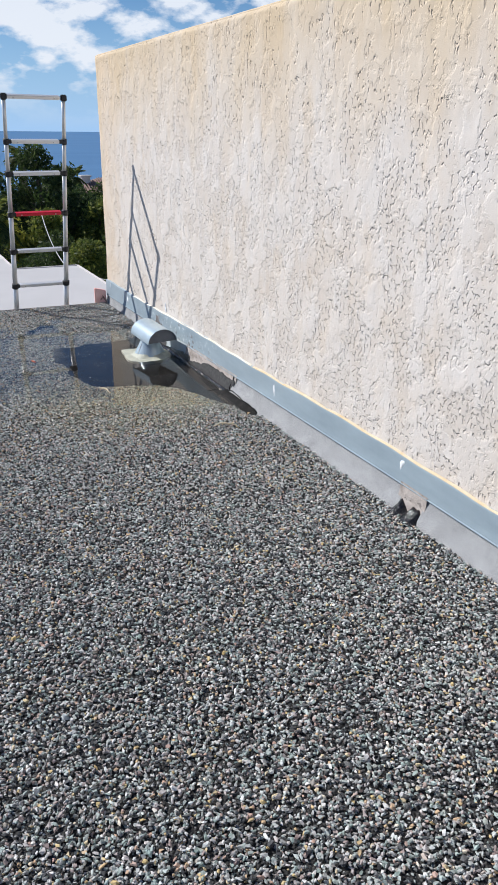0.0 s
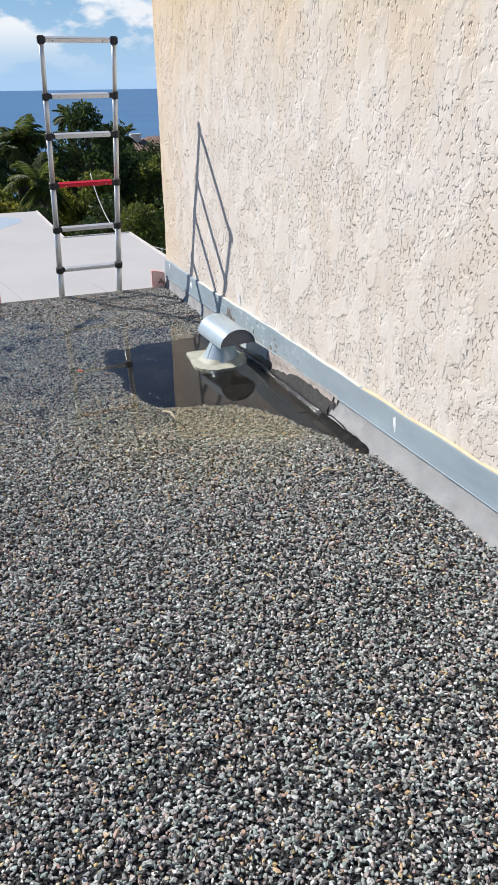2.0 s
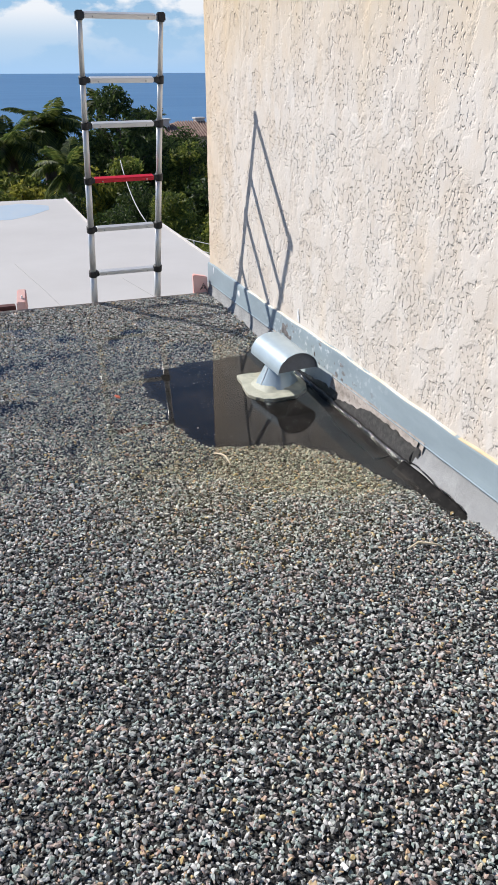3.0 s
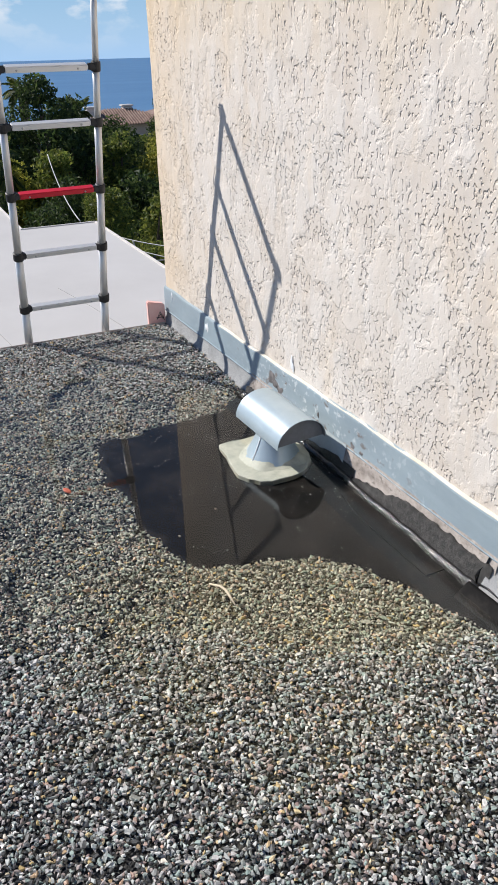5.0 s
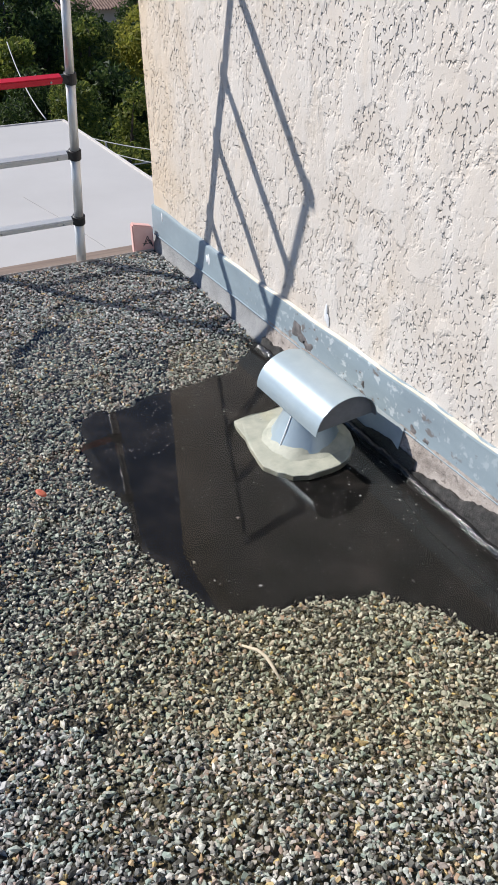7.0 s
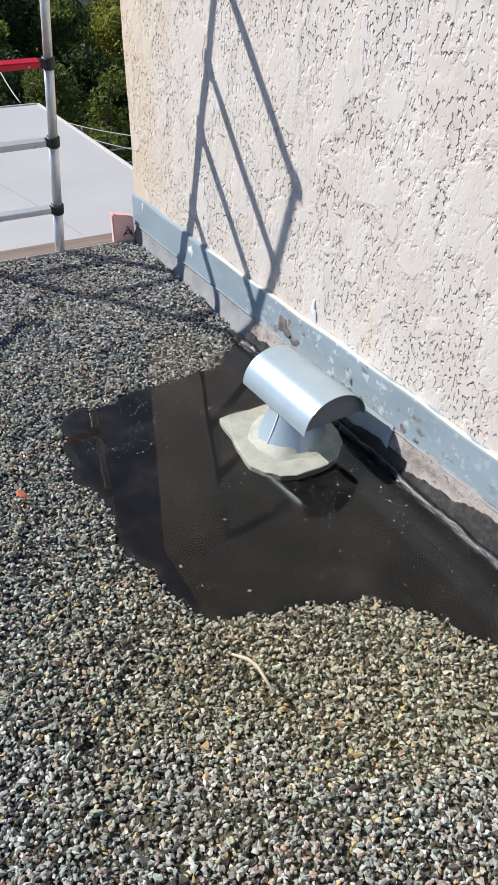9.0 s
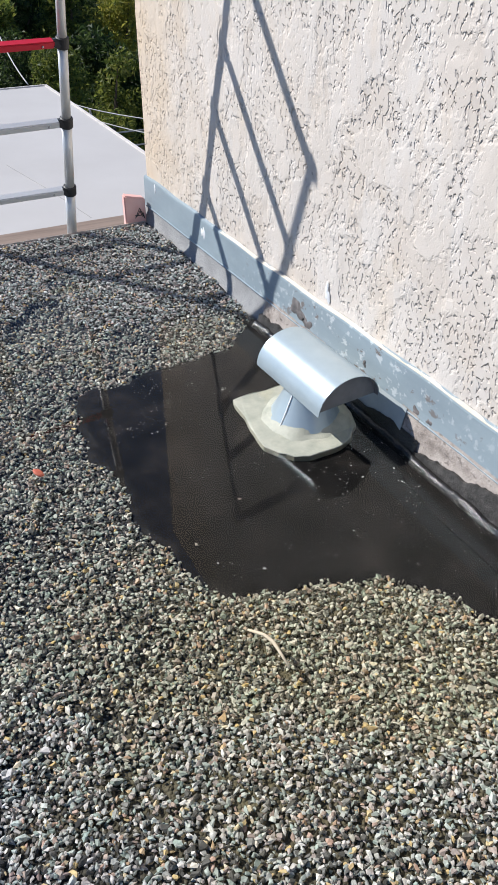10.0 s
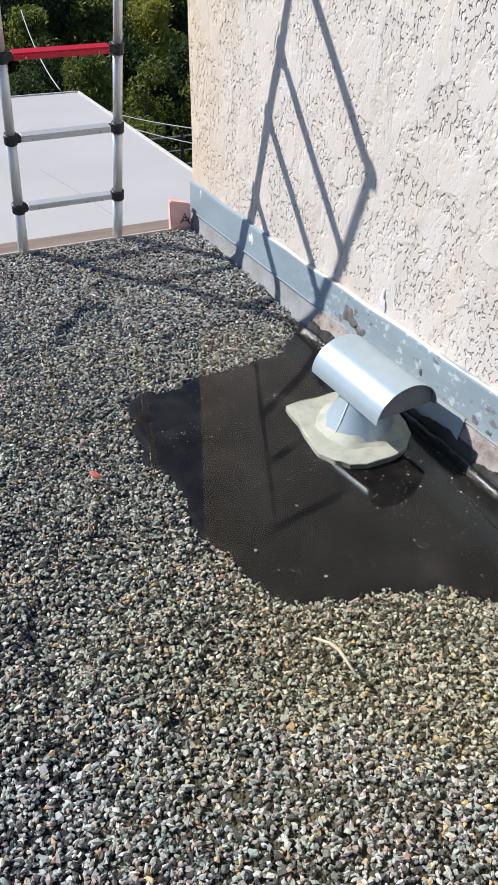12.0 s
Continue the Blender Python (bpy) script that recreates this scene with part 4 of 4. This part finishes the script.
def blade(name, pts, r, mat, label, cat):
    bm = bmesh.new()
    n = len(pts)
    tube(bm, pts, [r * (0.35 + 0.65 * math.sin(math.pi * (0.15 + 0.75 * k / (n - 1)))) for k in range(n)], 7)
    return tagged(mesh_object(name, bm, mat, True), label, cat)


SZ = 0.007
blade("straw", [(1.085, 4.155, SZ), (1.105, 4.125, SZ + 0.006), (1.112, 4.10, SZ + 0.008), (1.113, 4.075, SZ + 0.005), (1.113, 4.035, SZ)], 0.0040, M["straw"], "curved dry pale straw lying on wet gravel", "straw")
blade("straw", [(1.44, 3.305, 0.014), (1.485, 3.32, 0.02), (1.53, 3.30, 0.016), (1.55, 3.285, 0.012)], 0.004, M["straw"], "thin dry straw lying on gravel", "straw")
bm = bmesh.new()
bmesh.ops.create_uvsphere(bm, u_segments=10, v_segments=6, radius=1, matrix=pose(0.845, 4.86, 0.006, 14, 10, 30) @ Matrix.Diagonal((0.012, 0.018, 0.004, 1)))
tagged(mesh_object("dry_leaf", bm, M["leafred"], True), "small red dry leaf on the gravel", "leaf")

# ---- the lower roof beyond the gap ----
LRZ = -1.2
low = thing("lower_building", (0, 12, -4.2), "flat-roofed neighbouring wing with a pale grey coated roof", "building", kind="structure")
OUT = [(-7, 9.93), (3.69, 9.93), (3.69, 15.9), (2.45, 15.9), (2.45, 19.6), (-7, 20.1)]
bm = bmesh.new()
slab(bm, OUT, LRZ - 0.15, LRZ)
part("roof", bm, M["lowroof"], low, "pale grey roof coating")
bm = bmesh.new()
slab(bm, [(-6.9, 9.4), (3.55, 9.4), (3.55, 15.75), (2.3, 15.75), (2.3, 19.45), (-6.9, 19.9)], -4.2, LRZ - 0.15)
part("wall", bm, M["render_wall"], low)
for a, b in (((3.69, 9.93), (3.69, 15.9)), ((2.45, 15.9), (3.69, 15.9)), ((2.45, 15.9), (2.45, 19.6))):
    bm = bmesh.new()
    x0, x1, y0, y1 = min(a[0], b[0]), max(a[0], b[0]), min(a[1], b[1]), max(a[1], b[1])
    box(bm, (x0 - 0.02, y0 - 0.02 * (x0 != x1), LRZ - 0.02), (x1 + 0.02, y1 + 0.02, LRZ + 0.018), 0.006)
    part("edge_trim", bm, M["lowtrim"], low, "off-white roof edging")
for y0, y1, mat, h in ((9.28, 9.42, "board", 0.0), (9.43, 9.50, "palestrip", 0.012), (9.52, 9.60, "board", 0.0), (9.605, 9.66, "palestrip", 0.02), (9.665, 9.925, "board", 0.008)):
    bm = bmesh.new()
    box(bm, (-6.9, y0, LRZ - 0.12), (3.66, y1, LRZ + h), 0.006)
    part("edge_board", bm, M[mat], low)
bm = bmesh.new()
slab(bm, [(-0.6, 17.5), (0.3, 17.3), (1.15, 17.25), (1.55, 17.6), (1.95, 18.2), (2.0, 18.7), (1.5, 19.2), (0.9, 19.0), (0.2, 19.35), (-0.6, 19.1)], LRZ - 0.01, LRZ + 0.002)
part("blue_patch", bm, M["bluepatch"], low, "pale blue patch on the flat roof")
for k, (x0, y0, x1, y1) in enumerate(((1.35, 9.95, 0.9, 13.4), (2.5, 10.0, 2.2, 12.0), (-0.8, 10, -1.5, 15))):
    bm = bmesh.new()
    tube(bm, [(x0, y0, LRZ + 0.002), ((x0 + x1) / 2 + 0.02, (y0 + y1) / 2, LRZ + 0.002), (x1, y1, LRZ + 0.002)], [0.0025] * 3, 6)
    part("seam", bm, M["seam"], low, "thin grey seam")

# ---- ground, sea ----
gx = np.linspace(-260, 260, 81)
gy = np.concatenate([np.linspace(-60, 40, 41), np.linspace(45, 420, 40)])
HX, HY = np.meshgrid(gx, gy)
HZ = -4.2 - 16.5 * step(HY, 12, 140) - 1.5 * step(HY, 200, 400) + 1.2 * (vnoise(HX / 12, HY / 12, 61, 3) - 0.5) * step(HY, 20, 40)
tagged(grid_object("ground", HX, HY, HZ, M["earth"]), "dark dry hillside falling towards the sea", "ground", kind="structure")
bm = bmesh.new()
for v in ((-5000, 120, -20.5), (5000, 120, -20.5), (5000, 6000, -20.5), (-5000, 6000, -20.5)):
    bm.verts.new(v)
bm.faces.new(bm.verts)
tagged(mesh_object("sea", bm, M["sea"]), "deep blue open sea to the horizon", "water", kind="structure")


# ---- plants ----
def leaf_mesh(centres, g, n, size, flat=0.8):
    """The same clumps for many centres, in one array."""
    out = []
    for c, r in centres:
        k = max(8, int(n * r * r))
        d = g.normal(0, 1, (k, 3))
        d /= np.linalg.norm(d, axis=1)[:, None]
        q = r * (0.45 + 0.6 * g.random(k) ** 0.7)
        p = np.array(c) + d * q[:, None] * np.array([1, 1, flat])
        a = g.normal(0, 1, (k, 3))
        a /= np.linalg.norm(a, axis=1)[:, None]
        b = np.cross(a, g.normal(0, 1, (k, 3)))
        b /= np.linalg.norm(b, axis=1)[:, None]
        s = size * g.uniform(0.5, 1.3, k)[:, None]
        nn = np.cross(a, b) * s * 0.25
        a, b = a * s, b * s * 0.45
        out.append(np.stack([p - a, p - b + nn, p + a, p + b + nn], 1))
    return np.concatenate(out)


def quads_object(name, quads, material):
    n = len(quads)
    me = bpy.data.meshes.new(name)
    me.vertices.add(4 * n)
    me.vertices.foreach_set("co", quads.astype(np.float32).ravel())
    me.loops.add(4 * n)
    me.loops.foreach_set("vertex_index", np.arange(4 * n, dtype=np.int32))
    me.polygons.add(n)
    me.polygons.foreach_set("loop_start", np.arange(0, 4 * n, 4, dtype=np.int32))
    me.polygons.foreach_set("use_smooth", np.zeros(n, bool))
    me.update(calc_edges=True)
    me.materials.append(material)
    return new(name, me)


def child(ob, parent, label=""):
    ob.parent = parent
    ob.matrix_parent_inverse = parent.matrix_basis.inverted()
    return tagged(ob, label)


def ground_z(x, y):
    t = min(1, max(0, (y - 12) / 128))
    return -4.2 - 16.5 * t * t * (3 - 2 * t)


def tree(x, y, top, width, mat, seed, label, leaf=0.08, n=1050, lobes=24, group="trees on the slope", name="tree"):
    g = np.random.default_rng(seed)
    z0 = ground_z(x, y) - 0.8
    h = top - z0
    t = thing(name, (x, y, z0), label, "tree" if name == "tree" else "bush", group)
    bm = bmesh.new()
    lean = g.normal(0, 0.04 * h, 2)
    tube(bm, [(x, y, z0), (x + lean[0] * 0.4, y + lean[1] * 0.4, z0 + h * 0.3), (x + lean[0], y + lean[1], z0 + h * 0.75)], [0.03 * h, 0.022 * h, 0.007 * h], 8)
    cs = []
    for k in range(lobes):
        f = g.uniform(0.50, 1.0)
        a = g.uniform(0, 6.283)
        reach = width / 2 * math.sin(math.pi * min(0.97, 0.05 + 0.90 * f)) * g.uniform(0.35, 1.0)
        r = width * g.uniform(0.13, 0.24)
        c = (x + lean[0] * f + reach * math.cos(a), y + lean[1] * f + reach * math.sin(a), z0 + h * f - r * 0.8)
        cs.append((c, r))
        if k % 2 == 0:
            base = (x + lean[0] * f * 0.6, y + lean[1] * f * 0.6, z0 + h * f * 0.55)
            tube(bm, [base, ((base[0] + c[0]) / 2, (base[1] + c[1]) / 2, (base[2] + c[2]) / 2 + 0.1), c], [0.011 * h, 0.007 * h, 0.003 * h], 5)
    part("trunk", bm, M["bark"], t)
    child(quads_object("crown", leaf_mesh(cs, g, n, leaf), M[mat]), t)
    return t


def palm(x, y, top, spread, seed, label, nf=30):
    """A palm: a ringed trunk, and arching fronds with leaflets along each rib."""
    g = np.random.default_rng(seed)
    z0 = ground_z(x, y) - 0.5
    t = thing("palm_tree", (x, y, z0), label, "palm", "palms on the slope")
    bm = bmesh.new()
    tube(bm, [(x, y, z0 + (top - z0) * f) for f in (0, 0.3, 0.6, 0.97)], [0.24, 0.2, 0.19, 0.16], 10)
    part("trunk", bm, M["bark"], t)
    quads = []
    for k in range(nf):
        az, el = g.uniform(0, 6.283), g.uniform(-0.45, 1.25)
        L = spread * g.uniform(0.8, 1.1)
        d = np.array([math.cos(az) * math.cos(el), math.sin(az) * math.cos(el), math.sin(el)])
        side = np.array([-math.sin(az), math.cos(az), 0])
        p = np.array([x, y, top])
        steps = 15
        for i in range(steps):
            f = i / steps
            d = d + np.array([0, 0, -0.075 - 0.05 * f])
            d /= np.linalg.norm(d)
            q = p + d * L / steps
            w = 0.035
            quads.append([p - side * w * 0.5, p + side * w * 0.5, q + side * w * 0.4, q - side * w * 0.4])
            ll = L * 0.30 * math.sin(math.pi * (0.12 + 0.85 * f))
            for sgn in (-1, 1):
                for o in (0.0, 0.5):
                    b0 = p + (q - p) * o
                    tip = b0 + sgn * side * ll * 0.8 + d * ll * 0.55 + np.array([0, 0, -ll * (0.25 + 0.3 * g.random())])
                    wv2 = d * 0.035
                    mid = (b0 + tip) / 2 + np.array([0, 0, 0.03])
                    quads.append([b0, mid - wv2, tip, mid + wv2])
            p = q
    child(quads_object("crown", np.array(quads), M["leaf_palm"]), t, "arching green fronds")
    return t


# across, away, crown top, width, foliage
DARK, MID, YEL = "leaf_dark", "leaf_mid", "leaf_yellow"
for k, (x, y, top, w, mat, label) in enumerate((
    (5.5, 27.0, 0.95, 2.8, DARK, "tall dark green tree with a tapering crown"),
    (6.6, 29.5, 0.55, 3.0, DARK, "dark green tree with a rounded crown"),
    (5.0, 30.0, -0.45, 3.4, DARK, "dark dense tree in shade"),
    (7.3, 31.5, -0.40, 3.0, DARK, "dark dense tree in shade"),
    (8.6, 33.0, -0.60, 3.4, DARK, "dark dense tree below the tiled house"),
    (6.9, 25.5, -0.55, 2.6, MID, "broad green tree with sunlit leaves"),
    (8.2, 25.5, -0.85, 2.4, YEL, "yellow-green tree in full sun"),
    (9.6, 28.0, -0.70, 3.0, DARK, "dark green tree with a rounded crown"),
    (12.8, 40.0, 0.05, 3.0, DARK, "tall dark tree beside the tiled house"),
    (11.6, 34.0, -0.95, 3.8, YEL, "yellow-green tree in full sun"),
    (3.5, 24.2, -0.75, 1.9, YEL, "yellow-green tree beside the palms"),
    (2.0, 25.5, -0.9, 2.8, MID, "green tree with mixed light and dark leaves"),
    (4.9, 23.6, -0.75, 2.2, MID, "green tree with mixed light and dark leaves"),
    (0.2, 27.0, -0.4, 3.4, MID, "broad green tree with sunlit leaves"),
    (-3.0, 28.0, -0.3, 4.0, MID, "broad green tree with sunlit leaves"),
    (6.3, 22.2, -1.15, 2.4, DARK, "dark dense tree in shade"),
    (7.9, 21.8, -1.3, 2.8, DARK, "dark dense tree in shade"),
    (10.2, 23.5, -1.2, 3.2, MID, "broad green tree with sunlit leaves"),
    (10.2, 40.0, -1.35, 3.2, MID, "broad green tree with sunlit leaves"),
    (11.9, 41.5, -1.65, 3.0, DARK, "dark dense tree below the tiled house"),
    (10.9, 38.0, -1.35, 3.6, DARK, "dark dense tree below the tiled house"),
    (12.6, 43.0, -1.75, 3.6, MID, "broad green tree with sunlit leaves"),
    (2.2, 23.4, -1.0, 1.8, YEL, "yellow-green tree beside the palms"),
    (2.2, 31.0, -0.9, 3.6, DARK, "dark green tree with a rounded crown"),
    (3.9, 30.0, -0.7, 3.2, MID, "green tree with mixed light and dark leaves"),
    (13.5, 30.0, -1.0, 4.4, DARK, "dark green tree with a rounded crown"),
)):
    tree(x, y, top, w, mat, 100 + k, label)
for k, (x, y, top, w, mat) in enumerate((
    (4.5, 18.6, -1.00, 2.0, MID), (5.4, 18.8, -1.15, 2.0, MID), (6.5, 18.2, -1.40, 2.2, MID), (3.6, 19.6, -1.25, 1.9, DARK), (2.6, 20.9, -1.2, 2.0, DARK),
    (1.2, 21.4, -1.15, 2.2, MID), (-0.4, 21.8, -1.1, 2.4, DARK), (-2.4, 22.0, -1.1, 2.8, MID), (5.0, 16.9, -1.75, 1.7, MID), (5.9, 15.8, -2.2, 1.8, DARK), (7.4, 16.4, -2.1, 2.2, MID), (8.4, 19.0, -1.7, 2.6, MID), (4.4, 20.8, -1.0, 2.0, DARK),
)):
    tree(x, y, top, w, mat, 200 + k, "dense green bush behind the lower roof", 0.055, 2000, 15, "bushes behind the lower roof", "bush")
palm(3.1, 28.0, -0.25, 1.35, 301, "shaggy green palm tree on the slope", 36)
palm(1.9, 27.0, -0.65, 1.4, 302, "shaggy green palm tree on the slope", 34)
palm(5.85, 34.0, 0.25, 0.85, 303, "small dark palm tree against the sea", 28)
palm(8.3, 36.0, -0.65, 0.8, 304, "small dark palm tree against the sea", 26)
palm(3.0, 23.0, -1.0, 1.1, 305, "low green palm behind the lower roof", 26)


# ---- the tiled house on the slope ----
def house(x, y, zr, w, d, label):
    """A house with a hipped roof of clay tile ridges, chimneys and windows; zr is the eaves' height."""
    h = thing("house", (x, y, -18), label, "house", "houses on the slope")
    bm = bmesh.new()
    box(bm, (x - w / 2, y - d / 2, -19), (x + w / 2, y + d / 2, zr))
    part("wall", bm, M["housewall"], h)
    rise = d * 0.20
    ex = 0.5
    bm = bmesh.new()
    c = [bm.verts.new(p) for p in ((x - w / 2 - ex, y - d / 2 - ex, zr), (x + w / 2 + ex, y - d / 2 - ex, zr), (x + w / 2 + ex, y + d / 2 + ex, zr), (x - w / 2 - ex, y + d / 2 + ex, zr),
                                   (x - w / 2 + d / 2, y, zr + rise), (x + w / 2 - d / 2, y, zr + rise))]
    for f in ((0, 1, 5, 4), (1, 2, 5), (2, 3, 4, 5), (3, 0, 4), (3, 2, 1, 0)):
        bm.faces.new([c[i] for i in f])
    roof = part("roof", bm, M["tiles"], h, "weathered brown clay tile roof")
    bm = bmesh.new()
    k = x - w / 2 - ex
    while k < x + w / 2 + ex:
        lim = min(1.0, (k - (x - w / 2 - ex)) / (d / 2 + ex), ((x + w / 2 + ex) - k) / (d / 2 + ex))
        yy = y - d / 2 - ex
        tube(bm, [(k, yy, zr + 0.03), (k, yy + (d / 2 + ex) * max(0.02, lim), zr + 0.03 + rise * max(0.02, lim))], [0.06, 0.06], 6)
        k += 0.2
    tagged(part("tiling", bm, M["tiles"], roof), kind="stuff")
    for cx, cy in ((x - w * 0.33, y - d * 0.15), (x + w * 0.12, y + 0.2)):
        bm = bmesh.new()
        box(bm, (cx - 0.32, cy - 0.32, zr + 0.2), (cx + 0.32, cy + 0.32, zr + rise + 0.15), 0.03)
        box(bm, (cx - 0.42, cy - 0.42, zr + rise + 0.16), (cx + 0.42, cy + 0.42, zr + rise + 0.27), 0.03)
        part("chimney", bm, M["lowtrim"], roof, "pale rendered chimney")
    for k in range(4):
        wx = x - w / 2 + w * (k + 0.5) / 4
        bm = bmesh.new()
        box(bm, (wx - 0.5, y - d / 2 - 0.06, zr - 2.0), (wx + 0.5, y - d / 2 - 0.004, zr - 0.7), 0.02)
        win = part("window", bm, M["lowtrim"], h)
        bm = bmesh.new()
        box(bm, (wx - 0.42, y - d / 2 - 0.075, zr - 1.92), (wx + 0.42, y - d / 2 - 0.062, zr - 0.78))
        part("pane", bm, M["glassdark"], win)
    return h


house(17.2, 62, -3.05, 6.4, 4.4, "house with a weathered brown clay tile roof and pale chimneys")
house(24.5, 66, -3.0, 6.5, 4.6, "house with a weathered brown clay tile roof and pale chimneys")


# ---- cables and fence ----
def cable(pts, r, label):
    bm = bmesh.new()
    P = [Vector(p) for p in pts]
    a, b, sag = P[0], P[-1], P[1]
    line = [(1 - t) ** 2 * a + 2 * t * (1 - t) * sag + t * t * b for t in np.linspace(0, 1, 15)]
    tube(bm, line, [r] * 15, 6)
    return tagged(mesh_object("cable", bm, M["wire"], True), label, "cable", "cables")


cable([(3.85, 20.2, -0.52), (3.62, 18.2, -1.12), (3.56, 16.5, -1.27)], 0.011, "thin pale cable hanging over the bushes")
cable([(3.70, 15.4, -1.28), (4.1, 14.3, -1.42), (5.6, 11.6, -1.16)], 0.008, "thin pale cable beside the lower roof")
cable([(3.70, 15.0, -1.34), (4.1, 14.0, -1.55), (5.6, 11.3, -1.36)], 0.008, "thin pale cable beside the lower roof")
cable([(3.98, 14.72, -1.33), (4.0, 14.70, -1.5), (4.03, 14.66, -1.72)], 0.014, "frayed pale cable end hanging from a wire")
fence = thing("fence", (5.6, 14.5, -4.2), "dark wire fence beside the lower roof", "fence")
for k in range(7):
    bm = bmesh.new()
    box(bm, (4.2 + 0.55 * k, 14.4, -4.4), (4.25 + 0.55 * k, 14.45, -1.55), 0.01)
    part("post", bm, M["black"], fence)
for z in (-1.62, -1.82, -2.02, -2.22):
    bm = bmesh.new()
    tube(bm, [(4.1, 14.42, z), (7.7, 14.42, z)], [0.012, 0.012], 6)
    part("wire", bm, M["wire"], fence)
